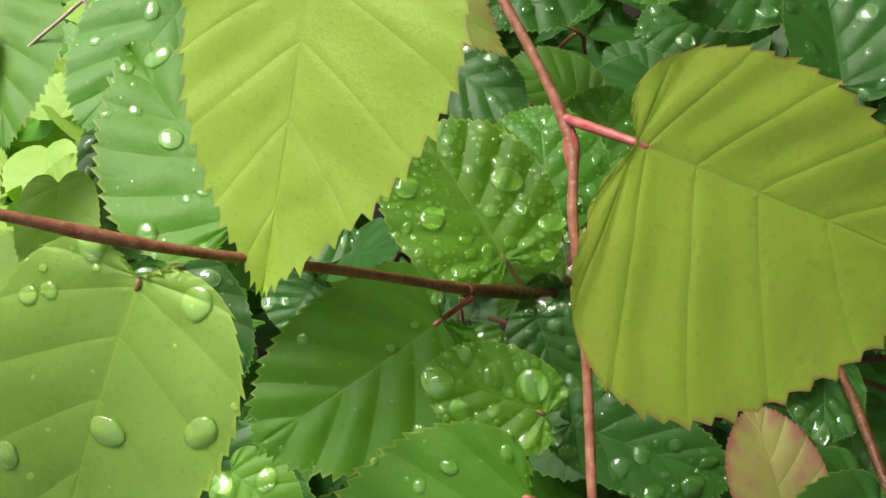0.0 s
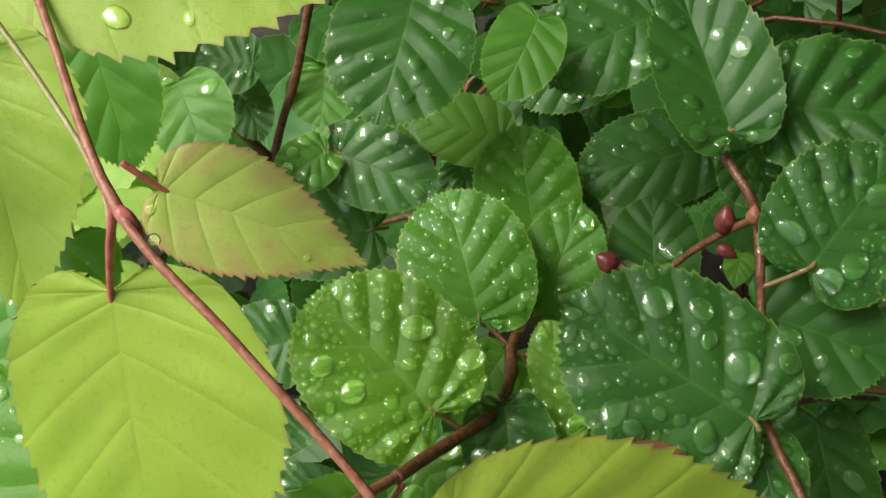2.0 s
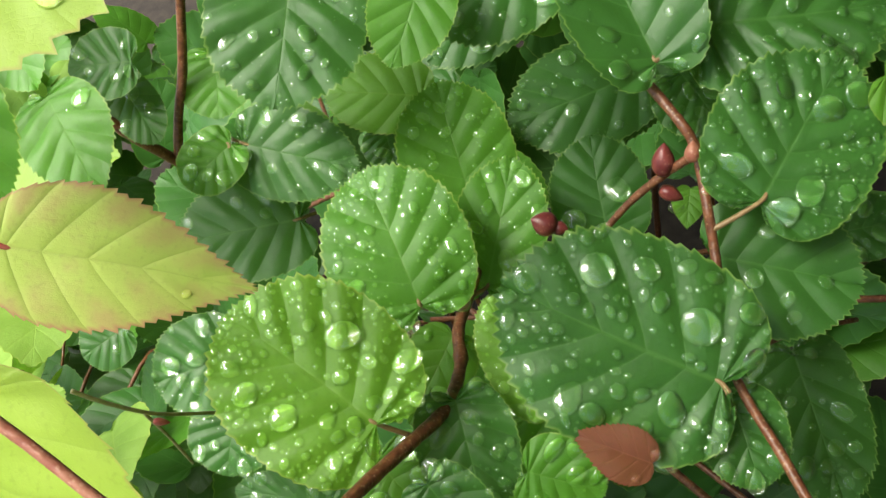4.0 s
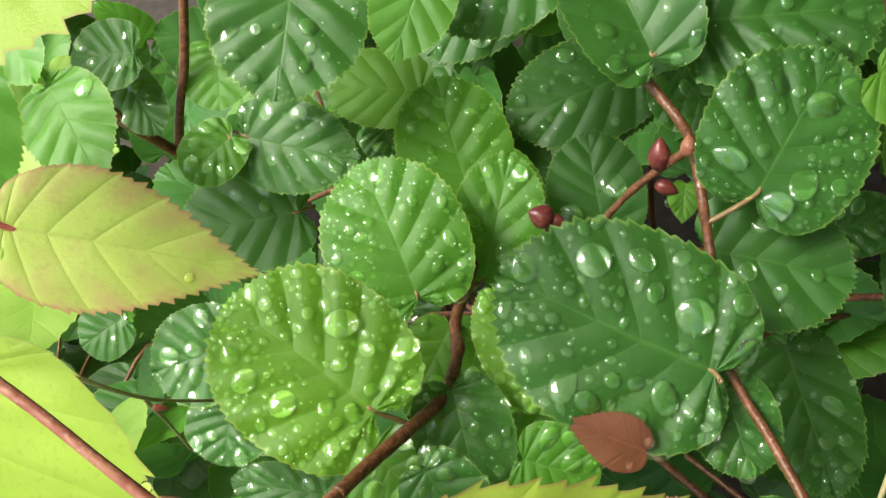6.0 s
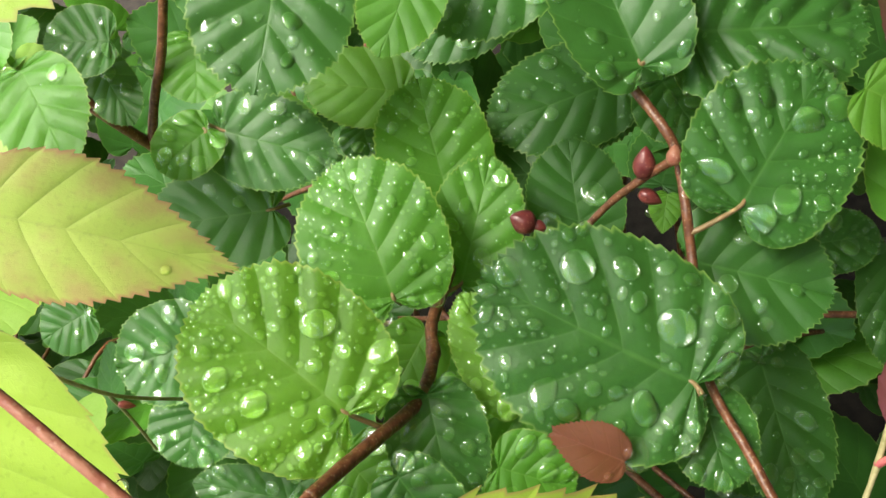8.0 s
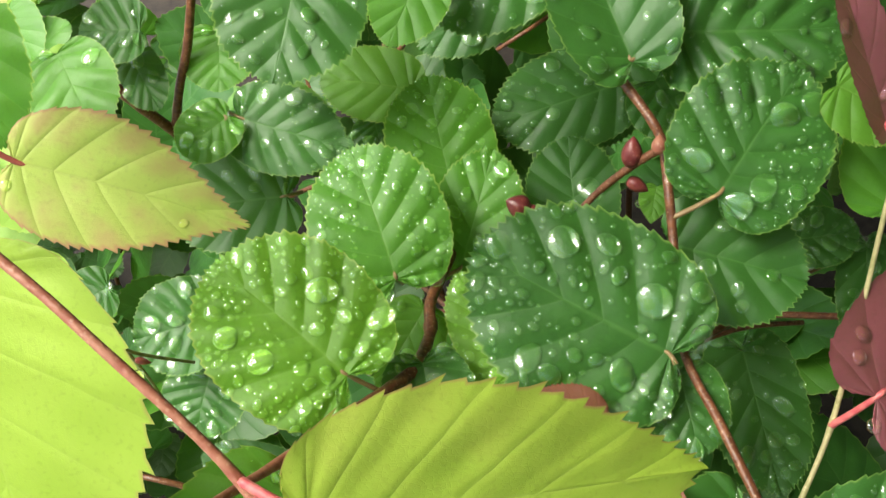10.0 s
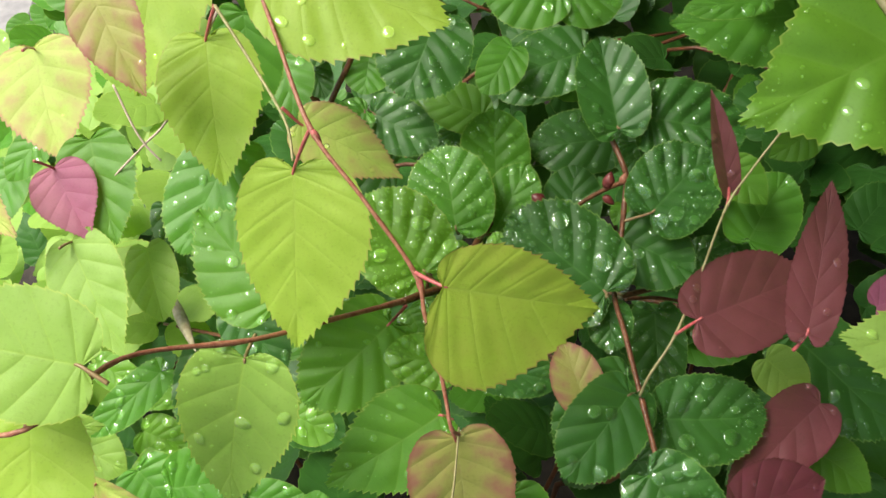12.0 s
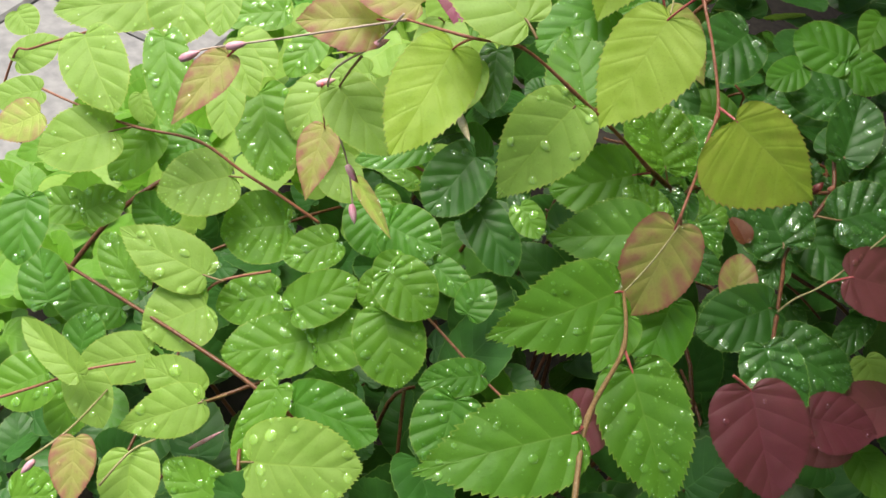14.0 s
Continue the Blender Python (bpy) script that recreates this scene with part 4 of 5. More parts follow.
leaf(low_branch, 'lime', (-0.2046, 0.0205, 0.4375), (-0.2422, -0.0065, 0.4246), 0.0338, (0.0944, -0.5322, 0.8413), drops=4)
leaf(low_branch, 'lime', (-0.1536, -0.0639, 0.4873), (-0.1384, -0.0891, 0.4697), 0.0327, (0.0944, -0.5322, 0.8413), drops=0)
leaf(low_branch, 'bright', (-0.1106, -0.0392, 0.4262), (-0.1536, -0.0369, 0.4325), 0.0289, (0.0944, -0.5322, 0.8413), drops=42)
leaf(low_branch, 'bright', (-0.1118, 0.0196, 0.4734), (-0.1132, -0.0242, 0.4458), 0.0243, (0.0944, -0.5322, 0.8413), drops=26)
leaf(low_branch, 'mid', (-0.1047, 0.1945, 0.5433), (-0.1444, 0.1676, 0.5307), 0.0213, (0.0944, -0.5322, 0.8413), drops=22)
stem(low_branch, ((-0.1950, 0.0567, 0.4527), (-0.1887, 0.0730, 0.4670), (-0.1628, 0.0973, 0.4717)), 0.0009, 0.001, RED)
stem(low_branch, ((-0.1597, 0.0013, 0.4364), (-0.1331, 0.0303, 0.4453), (-0.1058, 0.0606, 0.4554), (-0.0877, 0.0895, 0.4587)), 0.0013, 0.0013, BROWN)
stem(low_branch, ((-0.0535, 0.1064, 0.4896), (-0.0304, 0.0982, 0.4851), (-0.0054, 0.0897, 0.4798), (0.0137, 0.0833, 0.4775)), 0.0009, 0.0009, RED)
stem(low_branch, ((-0.0468, 0.0736, 0.4508), (-0.0389, 0.0616, 0.4245), (-0.0299, 0.0515, 0.3858)), 0.0013, 0.0014, BROWN)
stem(low_branch, ((-0.0962, -0.0450, 0.4445), (-0.1105, -0.0248, 0.4521), (-0.1213, -0.0021, 0.4475)), 0.0013, 0.0012, BROWN)
stem(low_branch, ((-0.1968, -0.0926, 0.4856), (-0.1878, -0.0706, 0.4910), (-0.1941, -0.0319, 0.4731)), 0.0007, 0.0006, OLIVE, name='runner')
stem(low_branch, ((-0.1569, -0.0861, 0.4851), (-0.1534, -0.0650, 0.4905), (-0.1473, -0.0515, 0.4884)), 0.0007, 0.0006, OLIVE, name='runner')
egg(low_branch, (-0.1457, -0.0223, 0.4326), (-0.1330, -0.0085, 0.4434), 0.024, 0.0016, STIPULE, 'twig_end', 'pale dry broken twig end')
leaf(low_branch, 'bright', (-0.1092, 0.1982, 0.5058), (-0.1433, 0.2007, 0.5077), 0.0135, (0.0145, -0.4684, 0.8834), drops=22)
leaf(low_branch, 'bright', (-0.1631, 0.2292, 0.5012), (-0.1334, 0.2109, 0.4910), 0.0206, (0.0145, -0.4684, 0.8834), drops=19)
leaf(low_branch, 'lime', (-0.1659, 0.1785, 0.5124), (-0.1348, 0.1590, 0.5016), 0.0328, (0.0145, -0.4684, 0.8834), drops=4)
leaf(low_branch, 'bright', (-0.1323, 0.1860, 0.4930), (-0.1093, 0.1745, 0.4865), 0.0269, (0.0145, -0.4684, 0.8834), drops=6)
leaf(low_branch, 'bright', (-0.1071, 0.1654, 0.5003), (-0.1347, 0.1409, 0.4878), 0.0340, (0.0145, -0.4684, 0.8834), drops=13)
leaf(low_branch, 'mid', (-0.0827, 0.1346, 0.4954), (-0.0977, 0.1677, 0.5131), 0.0240, (0.0145, -0.4684, 0.8834), drops=13)
leaf(low_branch, 'mid', (-0.0653, 0.1375, 0.5043), (-0.0335, 0.1299, 0.4997), 0.0220, (0.0145, -0.4684, 0.8834), drops=13)
leaf(low_branch, 'bright', (-0.0767, 0.1248, 0.5063), (-0.0860, 0.1023, 0.4945), 0.0385, (0.0145, -0.4684, 0.8834), drops=19)
leaf(low_branch, 'mid', (-0.0290, 0.1066, 0.5093), (-0.0255, 0.1299, 0.5216), 0.0253, (0.0145, -0.4684, 0.8834), drops=2)

# paler kinds here too, partly leaf colour, partly brighter light put into it
left_branch = branch_at('brown branch with bright wet green leaves', 'old branches')
leaf(left_branch, 'mid', (-0.0287, 0.2211, 0.6771), (-0.0546, 0.1830, 0.6574), 0.0378, (0.0145, -0.4673, 0.8840), drops=13, size=0.0018)
leaf(left_branch, 'fresh', (-0.0138, 0.1549, 0.6560), (-0.0428, 0.1923, 0.6725), 0.0417, (-0.0498, -0.4350, 0.8990), drops=26, size=0.0022)
leaf(left_branch, 'mid', (-0.0260, 0.2907, 0.6903), (-0.0267, 0.2631, 0.6558), 0.0313, (0.0264, -0.4517, 0.8918), drops=0)
leaf(left_branch, 'lime', (-0.1004, 0.2395, 0.5917), (-0.0937, 0.2053, 0.5741), 0.0270, (0.0264, -0.4517, 0.8918), drops=0)
leaf(left_branch, 'mid', (-0.0220, 0.3135, 0.6434), (-0.0152, 0.2797, 0.6286), 0.0293, (0.0068, -0.4191, 0.9079), drops=2, point=0.7)
leaf(left_branch, 'mature', (-0.0438, 0.1818, 0.6131), (-0.0251, 0.1571, 0.5958), 0.0269, (0.0215, -0.5630, 0.8262), drops=22)
stem(left_branch, ((-0.0218, 0.2174, 0.6359), (-0.0166, 0.2149, 0.6279), (-0.0110, 0.2148, 0.6154), (-0.0047, 0.2206, 0.5949)), 0.0006, 0.0005, OLIVE, name='runner')
stem(left_branch, ((-0.0129, 0.2143, 0.6188), (-0.0118, 0.2110, 0.6105), (-0.0117, 0.2069, 0.5979)), 0.0005, 0.0004, OLIVE, name='runner')
egg(left_branch, (-0.0115, 0.2122, 0.6173), (-0.0084, 0.2117, 0.6144), 0.0043, 0.0009, PETIOLE_RED, 'bud', 'crimson leaf bud')
leaf(left_branch, 'lime', (-0.3313, 0.1343, 0.5630), (-0.2869, 0.1054, 0.5397), 0.0428, (0.0944, -0.5322, 0.8413), drops=22)
leaf(left_branch, 'lime', (-0.2908, 0.1044, 0.5230), (-0.3245, 0.0722, 0.5065), 0.0449, (0.0944, -0.5322, 0.8413), joint=(-0.2815, 0.1121, 0.5260), drops=6)
leaf(left_branch, 'lime', (-0.2165, 0.1299, 0.5044), (-0.2541, 0.0993, 0.4893), 0.0476, (0.0944, -0.5322, 0.8413), joint=(-0.2067, 0.1293, 0.5090), drops=80)
leaf(left_branch, 'bright', (-0.1737, 0.1366, 0.4749), (-0.2126, 0.1133, 0.4645), 0.0532, (0.0944, -0.5323, 0.8413), drops=54)
leaf(left_branch, 'bright', (-0.2232, 0.1755, 0.5448), (-0.1850, 0.1346, 0.5146), 0.0434, (0.0944, -0.5323, 0.8413), drops=48)
leaf(left_branch, 'bright', (-0.2798, 0.1469, 0.5787), (-0.2428, 0.1053, 0.5483), 0.0303, (0.0944, -0.5322, 0.8413), drops=35)
leaf(left_branch, 'lime', (-0.2082, 0.1087, 0.6025), (-0.1954, 0.0822, 0.5842), 0.0220, (0.0944, -0.5322, 0.8413), drops=0)
leaf(left_branch, 'lime', (-0.3053, 0.2124, 0.5761), (-0.2910, 0.1747, 0.5507), 0.0502, (0.0944, -0.5322, 0.8413), drops=19)
leaf(left_branch, 'lime', (-0.3012, 0.1495, 0.5200), (-0.2855, 0.1353, 0.5093), 0.0198, (0.0944, -0.5322, 0.8413), drops=0)
leaf(left_branch, 'bright', (-0.2862, 0.1427, 0.4954), (-0.2971, 0.1060, 0.4734), 0.0312, (0.0944, -0.5322, 0.8413), drops=4)
leaf(left_branch, 'mid', (-0.2626, 0.1601, 0.4947), (-0.2728, 0.1304, 0.4771), 0.0341, (0.0944, -0.5322, 0.8413), drops=13)
leaf(left_branch, 'bright', (-0.3003, 0.0781, 0.4684), (-0.3289, 0.0654, 0.4636), 0.0271, (0.0944, -0.5322, 0.8413), drops=4)
leaf(left_branch, 'bright', (-0.2946, 0.0755, 0.4685), (-0.2755, 0.0942, 0.4781), 0.0293, (0.0944, -0.5322, 0.8413), drops=16)
leaf(left_branch, 'mid', (-0.2959, 0.0322, 0.5176), (-0.2803, 0.0003, 0.4957), 0.0305, (0.0944, -0.5322, 0.8413), drops=4)
leaf(left_branch, 'mid', (-0.2853, 0.0223, 0.4325), (-0.3092, 0.0460, 0.4502), 0.0336, (0.0944, -0.5322, 0.8413), drops=19)
leaf(left_branch, 'bright', (-0.2369, 0.0536, 0.4469), (-0.2772, 0.0710, 0.4624), 0.0271, (0.0944, -0.5322, 0.8413), drops=29)
leaf(left_branch, 'lime', (-0.1948, 0.0675, 0.4756), (-0.2596, 0.0667, 0.4824), 0.0387, (0.0944, -0.5321, 0.8414), joint=(-0.1823, 0.0693, 0.4763), drops=16, size=0.0028, point=0.7)
leaf(left_branch, 'lime', (-0.1848, 0.1943, 0.5589), (-0.1859, 0.1568, 0.5353), 0.0375, (0.0944, -0.5323, 0.8413), drops=6)
leaf(left_branch, 'lime', (-0.2143, -0.0307, 0.4743), (-0.1861, -0.0477, 0.4604), 0.0267, (0.0944, -0.5322, 0.8413), drops=3)
leaf(left_branch, 'lime', (-0.2041, -0.0420, 0.4949), (-0.2468, -0.0327, 0.5056), 0.0179, (0.0944, -0.5322, 0.8413), drops=0, fold=0.4)
leaf(left_branch, 'pink', (-0.1716, -0.0818, 0.5151), (-0.1571, -0.1070, 0.4975), 0.0231, (0.0944, -0.5322, 0.8413))
leaf(left_branch, 'mid', (-0.2511, 0.0075, 0.4131), (-0.2597, 0.0330, 0.4302), 0.0292, (0.0944, -0.5322, 0.8413), drops=22)
leaf(left_branch, 'mid', (-0.2540, 0.0555, 0.4119), (-0.3007, 0.0409, 0.4079), 0.0359, (0.0944, -0.5322, 0.8413), drops=13)
leaf(left_branch, 'blush', (-0.2676, 0.0243, 0.6044), (-0.2845, 0.0044, 0.5937), 0.0240, (0.0944, -0.5322, 0.8413))
leaf(left_branch, 'lime', (-0.3031, 0.0621, 0.5773), (-0.3254, 0.0447, 0.5687), 0.0214, (0.0944, -0.5322, 0.8413), drops=0)
leaf(left_branch, 'bright', (-0.2405, -0.0302, 0.4515), (-0.2607, -0.0523, 0.4398), 0.0362, (0.0944, -0.5322, 0.8413), drops=6)
leaf(left_branch, 'bright', (-0.2351, -0.0112, 0.4246), (-0.2279, -0.0444, 0.4028), 0.0308, (0.0944, -0.5322, 0.8413), drops=13)
leaf(left_branch, 'bright', (-0.2173, -0.0922, 0.4214), (-0.1944, -0.0817, 0.4255), 0.0331, (0.0944, -0.5322, 0.8413), drops=19)
leaf(left_branch, 'bright', (-0.2079, 0.2217, 0.5708), (-0.2135, 0.1924, 0.5529), 0.0268, (0.0944, -0.5322, 0.8413), drops=6)
leaf(left_branch, 'lime', (-0.1585, 0.2036, 0.5760), (-0.1856, 0.1865, 0.5681), 0.0262, (0.0944, -0.5322, 0.8413), drops=0)
leaf(left_branch, 'bright', (-0.2435, 0.2393, 0.5676), (-0.2820, 0.2160, 0.5572), 0.0293, (0.0944, -0.5322, 0.8413), drops=29)
leaf(left_branch, 'bright', (-0.2584, 0.2386, 0.5539), (-0.2407, 0.2153, 0.5371), 0.0260, (0.0944, -0.5322, 0.8413), drops=2)
leaf(left_branch, 'lime', (-0.3153, 0.1969, 0.5657), (-0.3769, 0.1581, 0.5481), 0.0432, (0.0944, -0.5322, 0.8413), drops=16)
leaf(left_branch, 'lime', (-0.4244, 0.1644, 0.4779), (-0.4042, 0.1918, 0.4930), 0.0288, (0.0944, -0.5322, 0.8413), drops=0)
leaf(left_branch, 'mid', (-0.2514, 0.1091, 0.4512), (-0.2837, 0.1151, 0.4586), 0.0305, (0.0944, -0.5322, 0.8413), drops=6)
stem(left_branch, ((-0.4382, 0.1158, 0.3760), (-0.4299, 0.1642, 0.4753), (-0.4061, 0.1648, 0.4995), (-0.3498, 0.1847, 0.5365), (-0.3083, 0.2001, 0.5717)), 0.001, 0.0008, RED)
stem(left_branch, ((-0.3571, 0.1109, 0.5237), (-0.3293, 0.1100, 0.5251), (-0.2852, 0.1156, 0.5231), (-0.2425, 0.1297, 0.5223), (-0.2094, 0.1336, 0.5094), (-0.1792, 0.1358, 0.5009), (-0.1513, 0.1398, 0.4889)), 0.0008, 0.0012, RED, knobs=(0.33, 0.5))
stem(left_branch, ((-0.3335, 0.0913, 0.3633), (-0.3141, 0.1116, 0.4066), (-0.2963, 0.1305, 0.4353), (-0.2791, 0.1631, 0.4492)), 0.002, 0.002, BROWN)
stem(left_branch, ((-0.2555, -0.0641, 0.4531), (-0.2305, -0.0492, 0.4698), (-0.2064, -0.0341, 0.4869), (-0.1864, -0.0154, 0.4873)), 0.0009, 0.0007, RED)
egg(left_branch, (-0.1928, -0.0909, 0.4865), (-0.1956, -0.0969, 0.4814), 0.01, 0.0022, STIPULE, 'stipule', 'pale pink papery leaf scale')
leaf(left_branch, 'lime', (-0.3183, 0.3462, 0.5909), (-0.2968, 0.2934, 0.5583), 0.0495, (0.0570, -0.5074, 0.8599), drops=19)
leaf(left_branch, 'lime', (-0.2512, 0.3433, 0.5887), (-0.2863, 0.3285, 0.5823), 0.0334, (0.0570, -0.5074, 0.8599), drops=6)
leaf(left_branch, 'pink', (-0.2244, 0.2903, 0.6160), (-0.1814, 0.2550, 0.5923), 0.0317, (0.0570, -0.5074, 0.8599))
leaf(left_branch, 'pink', (-0.2133, 0.3034, 0.6120), (-0.1767, 0.2639, 0.5862), 0.0159, (0.0570, -0.5074, 0.8599))
leaf(left_branch, 'lime', (-0.2331, 0.2997, 0.5746), (-0.2745, 0.2767, 0.5639), 0.0233, (0.0570, -0.5074, 0.8599), drops=4)
leaf(left_branch, 'lime', (-0.2186, 0.2853, 0.5859), (-0.1947, 0.2640, 0.5717), 0.0358, (0.0570, -0.5074, 0.8599), drops=13)
leaf(left_branch, 'lime', (-0.2746, 0.2541, 0.5671), (-0.2416, 0.2487, 0.5617), 0.0195, (0.0570, -0.5074, 0.8599), drops=16)
leaf(left_branch, 'bright', (-0.1966, 0.2617, 0.5779), (-0.2293, 0.2431, 0.5691), 0.0286, (0.0570, -0.5074, 0.8599), drops=13)
leaf(left_branch, 'bright', (-0.3128, 0.2544, 0.5963), (-0.2801, 0.2475, 0.5900), 0.0312, (0.0570, -0.5074, 0.8599), drops=2)
leaf(left_branch, 'mid', (-0.1722, 0.3300, 0.5938), (-0.1940, 0.3072, 0.5819), 0.0228, (0.0570, -0.5074, 0.8599), drops=4)
leaf(left_branch, 'lime', (-0.2678, 0.1993, 0.5954), (-0.2548, 0.1711, 0.5778), 0.0242, (0.0570, -0.5074, 0.8599), drops=4)
leaf(left_branch, 'lime', (-0.2361, 0.1631, 0.5902), (-0.2026, 0.1537, 0.5824), 0.0307, (0.0570, -0.5074, 0.8599), drops=2)
leaf(left_branch, 'lime', (-0.2044, 0.3595, 0.6246), (-0.2042, 0.3247, 0.6061), 0.0368, (0.0145, -0.4684, 0.8834), drops=2)
leaf(left_branch, 'lime', (-0.2089, 0.3983, 0.6169), (-0.2274, 0.3677, 0.6010), 0.0368, (0.0145, -0.4684, 0.8834), drops=2)
leaf(left_branch, 'mid', (-0.2050, 0.3327, 0.5662), (-0.2233, 0.2996, 0.5490), 0.0315, (0.0145, -0.4684, 0.8834), drops=2)
leaf(left_branch, 'lime', (-0.4841, 0.2305, 0.4619), (-0.4617, 0.2225, 0.4544), 0.0289, (0.0944, -0.5322, 0.8413), drops=0)
leaf(left_branch, 'bright', (-0.0268, 0.1479, 0.5743), (-0.0080, 0.1359, 0.5676), 0.0205, (0.0145, -0.4684, 0.8834), drops=4)

lower_branch = branch_at('shaded brown branch with dark wet leaves', 'old branches')
leaf(lower_branch, 'mature', (-0.0099, 0.2581, 0.5624), (-0.0393, 0.2583, 0.5627), 0.0342, (0.0068, -0.4191, 0.9079), drops=22, size=0.0036, point=0.1, singles=2)
leaf(lower_branch, 'mature', (-0.0232, 0.2504, 0.5375), (-0.0333, 0.2323, 0.5292), 0.0321, (0.0068, -0.4191, 0.9079), drops=26)
leaf(lower_branch, 'mature', (-0.0119, 0.2252, 0.4885), (-0.0460, 0.2415, 0.4963), 0.0204, (0.0068, -0.4191, 0.9079), drops=16)
leaf(lower_branch, 'mature', (0.1784, 0.2185, 0.5637), (0.2001, 0.2150, 0.5619), 0.0197, (0.0068, -0.4191, 0.9079), drops=38)
leaf(lower_branch, 'mature', (0.1538, 0.1945, 0.5508), (0.1497, 0.1535, 0.5319), 0.0305, (0.0068, -0.4191, 0.9079), drops=48)
leaf(lower_branch, 'mature', (0.2042, 0.2152, 0.5526), (0.1910, 0.1826, 0.5377), 0.0194, (0.0068, -0.4191, 0.9079), drops=26)
leaf(lower_branch, 'fresh', (0.0295, 0.2023, 0.5657), (0.0391, 0.1857, 0.5580), 0.0307, (0.0068, -0.4191, 0.9079), drops=6, size=0.0042)
leaf(lower_branch, 'mature', (0.0616, 0.3257, 0.5627), (0.0612, 0.3123, 0.5565), 0.0203, (0.0068, -0.4191, 0.9079), drops=13)
leaf(lower_branch, 'mature', (-0.0496, 0.2853, 0.5620), (-0.0673, 0.2815, 0.5603), 0.0227, (0.0068, -0.4191, 0.9079), drops=2)
stem(lower_branch, ((0.1315, 0.1846, 0.5843), (0.1531, 0.1949, 0.5729), (0.1797, 0.2089, 0.5579), (0.2018, 0.2195, 0.5407)), 0.0014, 0.0012, BROWN)
stem(lower_branch, ((0.1367, 0.1913, 0.5707), (0.1548, 0.1956, 0.5614), (0.1746, 0.1968, 0.5500)), 0.001, 0.0008, BROWN, name='spur')
leaf(lower_branch, 'mature', (0.1232, 0.1256, 0.6035), (0.0924, 0.0973, 0.5890), 0.0343, (0.0946, -0.5330, 0.8408), joint=(0.1278, 0.1260, 0.6017), drops=6)
leaf(lower_branch, 'mature', (0.1383, 0.1210, 0.5851), (0.1826, 0.1196, 0.5814), 0.0389, (0.0569, -0.5067, 0.8603), drops=64, size=0.0031)
leaf(lower_branch, 'mature', (0.1224, 0.0882, 0.6100), (0.1460, 0.0609, 0.5923), 0.0348, (0.0570, -0.5073, 0.8599), drops=58, size=0.0031)
leaf(lower_branch, 'mid', (0.0672, 0.1573, 0.6073), (0.0914, 0.1515, 0.6022), 0.0068, (0.0570, -0.5074, 0.8599), drops=16)
leaf(lower_branch, 'mature', (0.1249, 0.1358, 0.5959), (0.0917, 0.1125, 0.5844), 0.0329, (0.0570, -0.5074, 0.8599), drops=4)
leaf(lower_branch, 'fresh', (0.2462, 0.2648, 0.5944), (0.2206, 0.2545, 0.5894), 0.0213, (0.0145, -0.4684, 0.8834), drops=0)
leaf(lower_branch, 'mature', (0.1350, 0.2064, 0.6017), (0.1661, 0.1888, 0.5918), 0.0357, (0.0145, -0.4684, 0.8834), drops=6)
leaf(lower_branch, 'mature', (0.2110, 0.1651, 0.5658), (0.2512, 0.1207, 0.5416), 0.0453, (0.0145, -0.4684, 0.8834), drops=48)

# ---- shaded foliage and twigs deeper in the shrub ----


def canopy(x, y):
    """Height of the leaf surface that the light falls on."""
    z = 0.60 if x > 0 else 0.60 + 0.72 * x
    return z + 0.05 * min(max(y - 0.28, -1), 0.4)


def deep_foliage(kind, count, seed, area, drop_from, drop_to, edge=-0.46):
    rng = random.Random(seed)
    verts, uvs, faces = [], [], []
    pt, veins, fo, cu, pleat, tooth, *_ = STYLE[kind]
    for i in range(count):
        x, y = rng.uniform(area[0], area[1]), rng.uniform(area[2], area[3])
        if x < edge and y > 0.18:
            continue
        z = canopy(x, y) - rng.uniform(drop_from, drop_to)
        length = rng.uniform(0.034, 0.058)
        at = blade_surface(length, length * rng.uniform(0.75, 0.95), pt + rng.uniform(0, 0.3), veins, fo, cu, pleat * 0.6, 0.12, rng.uniform(0, 90))
        turn = Euler((rng.gauss(0.35, 0.3), rng.gauss(0, 0.3), rng.uniform(0, 6.3))).to_matrix()
        tilt = Euler((rng.gauss(0.25, 0.25), rng.gauss(0, 0.2), 0)).to_matrix()
        m = Matrix.Translation((x, y, z)) @ (tilt @ turn).to_4x4()
        v, w, f = blade_mesh(at, veins, tooth, 4, 4)
        k = len(verts)
        verts += [m @ p for p in v]
        uvs += w
        faces += [tuple(k + j for j in q) for q in f]
    mesh = mesh_from("foliage", verts, faces, uvs)
    mesh.materials.append(LEAF[kind])
    return new("foliage", mesh)


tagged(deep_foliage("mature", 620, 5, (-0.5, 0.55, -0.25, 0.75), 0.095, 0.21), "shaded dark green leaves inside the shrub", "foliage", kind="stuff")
tagged(deep_foliage("mid", 110, 6, (-0.5, 0.55, -0.25, 0.75), 0.11, 0.19), "dim mid-green leaves inside the shrub", "foliage", kind="stuff")
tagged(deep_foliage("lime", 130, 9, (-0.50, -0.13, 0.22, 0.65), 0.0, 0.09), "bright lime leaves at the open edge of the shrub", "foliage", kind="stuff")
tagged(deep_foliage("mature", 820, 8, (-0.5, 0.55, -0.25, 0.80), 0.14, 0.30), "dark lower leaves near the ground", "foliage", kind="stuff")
tagged(deep_foliage("mature", 300, 21, (0.02, 0.62, 0.62, 1.15), 0.0, 0.16), "dark green leaves at the far side of the shrub", "foliage", kind="stuff")
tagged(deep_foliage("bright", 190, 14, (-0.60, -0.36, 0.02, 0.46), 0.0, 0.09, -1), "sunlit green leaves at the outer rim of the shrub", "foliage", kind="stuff")
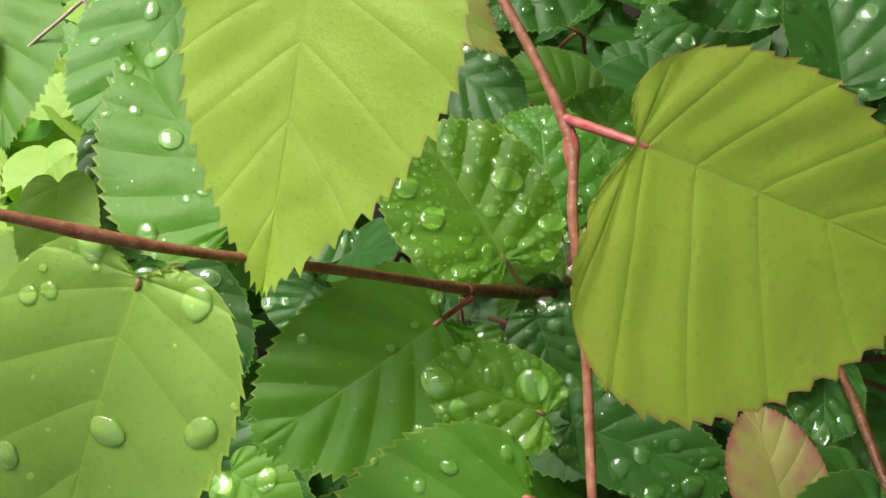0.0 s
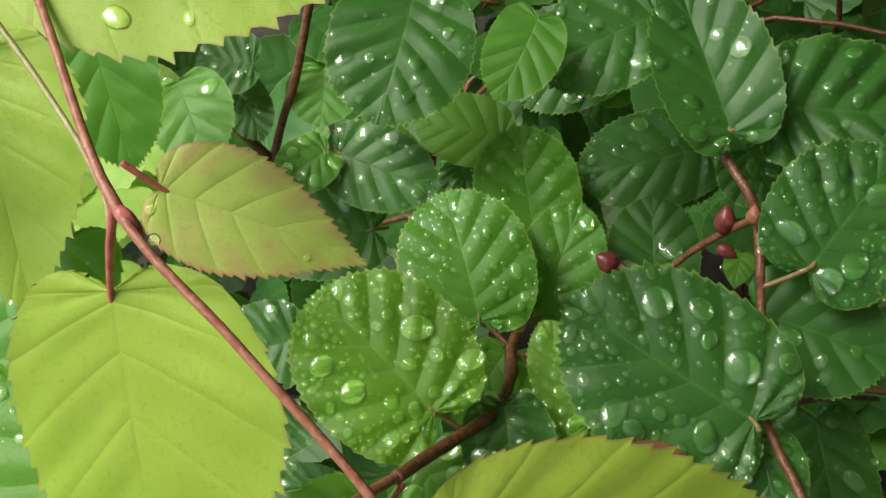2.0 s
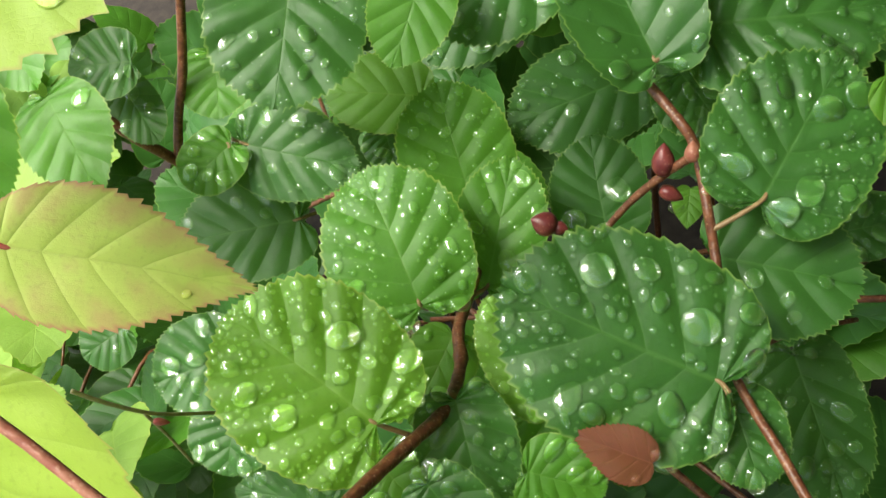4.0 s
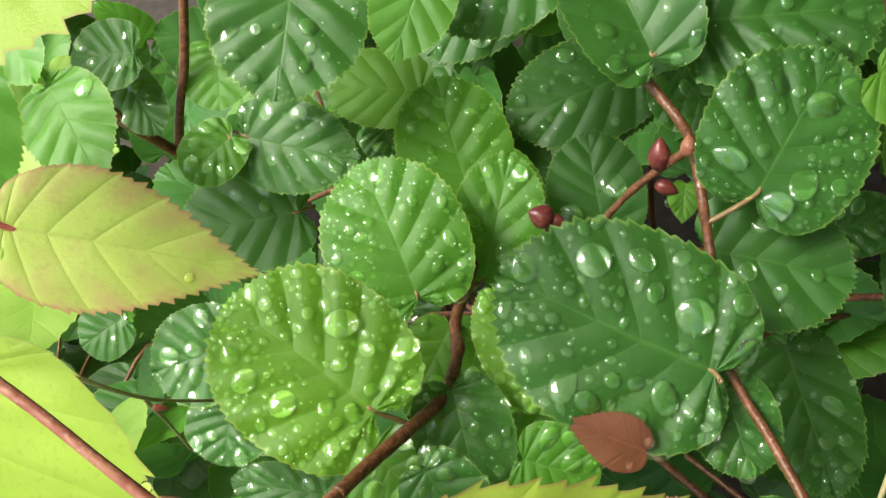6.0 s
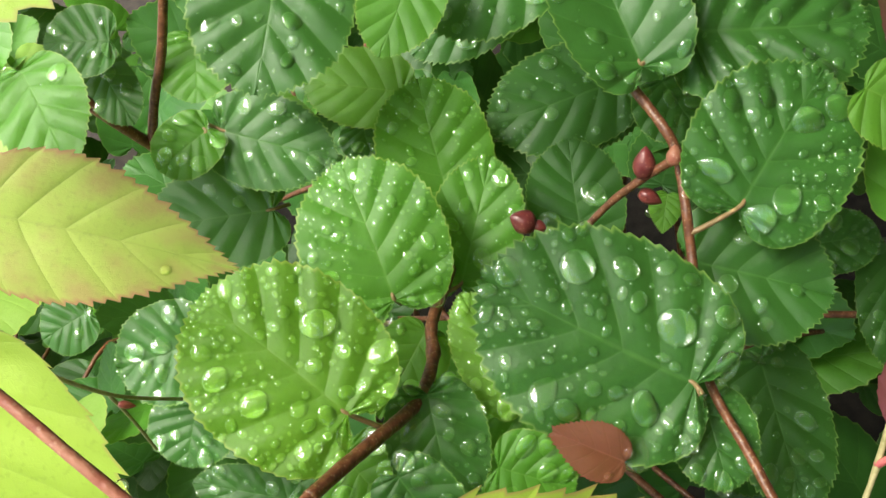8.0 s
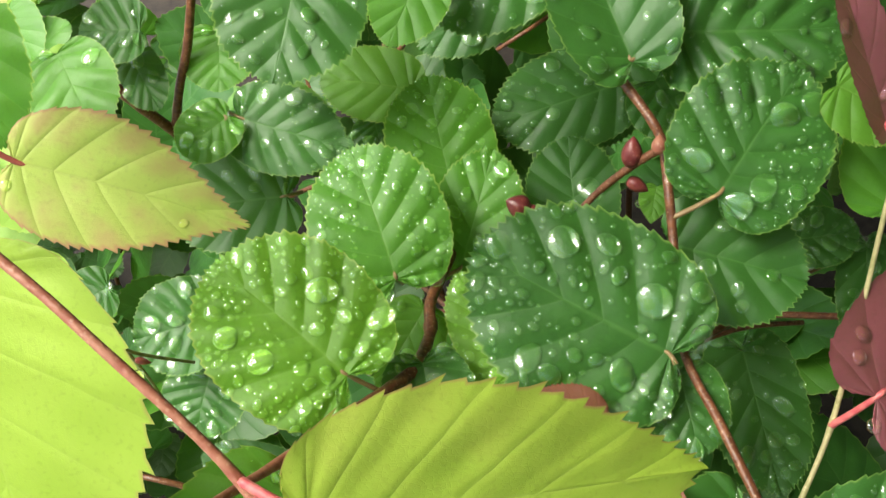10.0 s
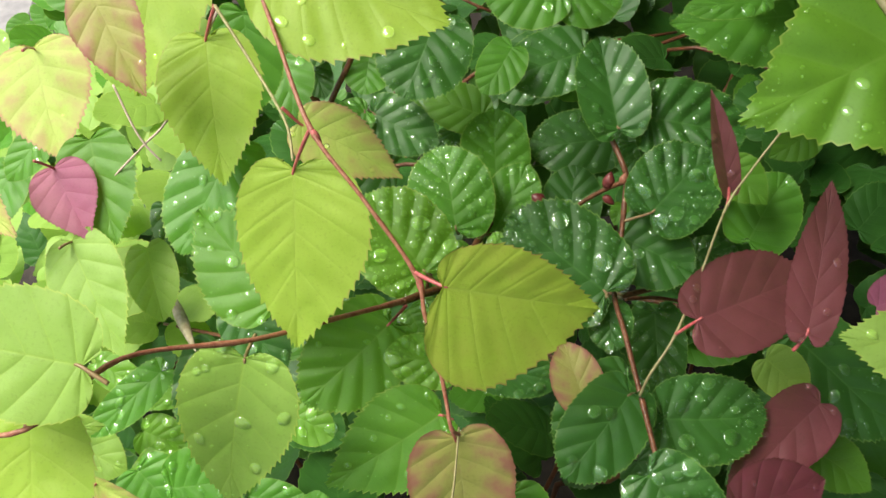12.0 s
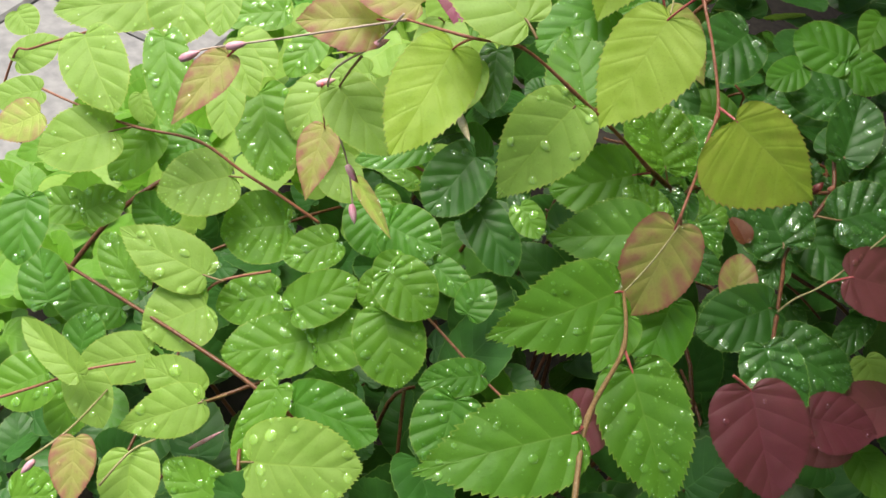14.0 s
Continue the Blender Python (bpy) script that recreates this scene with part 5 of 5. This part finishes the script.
tagged(deep_foliage("mid", 150, 15, (-0.52, -0.16, 0.55, 0.98), 0.0, 0.10, -1), "green leaves at the far rim of the shrub", "foliage", kind="stuff")

rng = random.Random(12)
twig_verts, twig_faces = [], []
for i in range(46):
    x, y = rng.uniform(-0.42, 0.45), rng.uniform(-0.15, 0.6)
    if x < -0.36 and y > 0.15:
        continue
    top = canopy(x, y) - rng.uniform(0.11, 0.18)
    lean = Vector((rng.gauss(0, 0.12), rng.gauss(0, 0.12), 0))
    foot = Vector((x, y, 0)) * 0.6 + Vector((0.05, 0.08, 0.0))
    bm = tube((foot, Vector((x, y, top * 0.55)) + lean * 0.4, Vector((x, y, top)) + lean * 0.2, Vector((x, y, top)) + lean), 0.0028, 0.0011, 7, 6)
    bm.verts.index_update()
    k = len(twig_verts)
    twig_verts += [v.co.copy() for v in bm.verts]
    twig_faces += [tuple(k + v.index for v in f.verts) for f in bm.faces]
    bm.free()
twigs = new("twigs", mesh_from("twigs", twig_verts, twig_faces))
twigs.data.materials.append(BROWN)
tagged(twigs, "thin brown twigs rising from the ground inside the shrub", "twigs", kind="stuff")

# ---- ground and paving ----


def plain_ground(name, size, z, material, label, bumps, centre=(0, 0), cuts=40):
    bm = bmesh.new()
    bmesh.ops.create_grid(bm, x_segments=cuts, y_segments=cuts, size=size)
    for v in bm.verts:
        v.co += Vector((*centre, z + bumps * noise.noise(v.co * 9)))
    return tagged(part(name, bm, material, None), label, name, kind="structure")


SOIL = bark_material("damp_soil", (0.014, 0.010, 0.007), (0.034, 0.026, 0.018), gloss=0.85, scale=60, speck=(0.07, 0.055, 0.04), speck_amount=0.4)
STONE = bark_material("grey_paving_stone", (0.20, 0.195, 0.20), (0.30, 0.29, 0.29), gloss=0.6, scale=45, speck=(0.3, 0.29, 0.3), speck_amount=0.3)
plain_ground("ground", 60, -0.02, SOIL, "damp dark soil under the shrub", 0.0)
plain_ground("bed", 0.8, 0.0, SOIL, "crumbly damp planting bed under the shrub", 0.02, (0.25, 0.2), 60)

paving = tagged(new("pavement"), "pale grey stone slabs beside the planting bed", "pavement", kind="structure")
bm = bmesh.new()
bmesh.ops.create_cube(bm, size=1)
bmesh.ops.scale(bm, vec=(0.295, 0.295, 0.04), verts=bm.verts)
bmesh.ops.bevel(bm, geom=bm.edges[:], offset=0.006, segments=1, affect="EDGES")
slab = bpy.data.meshes.new("slab")
bm.to_mesh(slab)
bm.free()
slab.materials.append(STONE)
for i in range(8):
    for j in range(14):
        ob = new("slab", slab)
        ob.parent = paving
        ob.matrix_basis = pose(-0.80 - 0.3 * i, -1.2 + 0.3 * j, 0.0, 0, 0, rng.uniform(-0.4, 0.4)) @ Matrix.Translation((0, 0, rng.uniform(-0.002, 0.003)))

# unseen wall and overhang, added to block sky and sun on the right
SHADE_BLOCKER = bark_material("shade_blocker", (0.16, 0.15, 0.14), (0.24, 0.22, 0.20), gloss=0.9, scale=20, speck_amount=0.2)
house = tagged(new("unseen_shade_blocker"), "unseen wall and roof slab added to shade the right of the shrub", "house", kind="structure")


def slab_box(name, centre, size, material, parent):
    bm = bmesh.new()
    bmesh.ops.create_cube(bm, size=1)
    bmesh.ops.transform(bm, matrix=Matrix.Translation(centre) @ Matrix.Diagonal((*size, 1)), verts=bm.verts)
    bmesh.ops.bevel(bm, geom=bm.edges[:], offset=0.01, segments=1, affect="EDGES")
    return part(name, bm, material, parent, smooth=False)


slab_box("shade_wall", (1.2, 0.6, 0.83), (0.2, 6.0, 1.66), SHADE_BLOCKER, house)
slab_box("shade_roof", (0.59, 0.6, 1.7), (1.4, 6.0, 0.12), SHADE_BLOCKER, house)
house.matrix_basis = pose(0, 0, 0, 0, 0, 14)
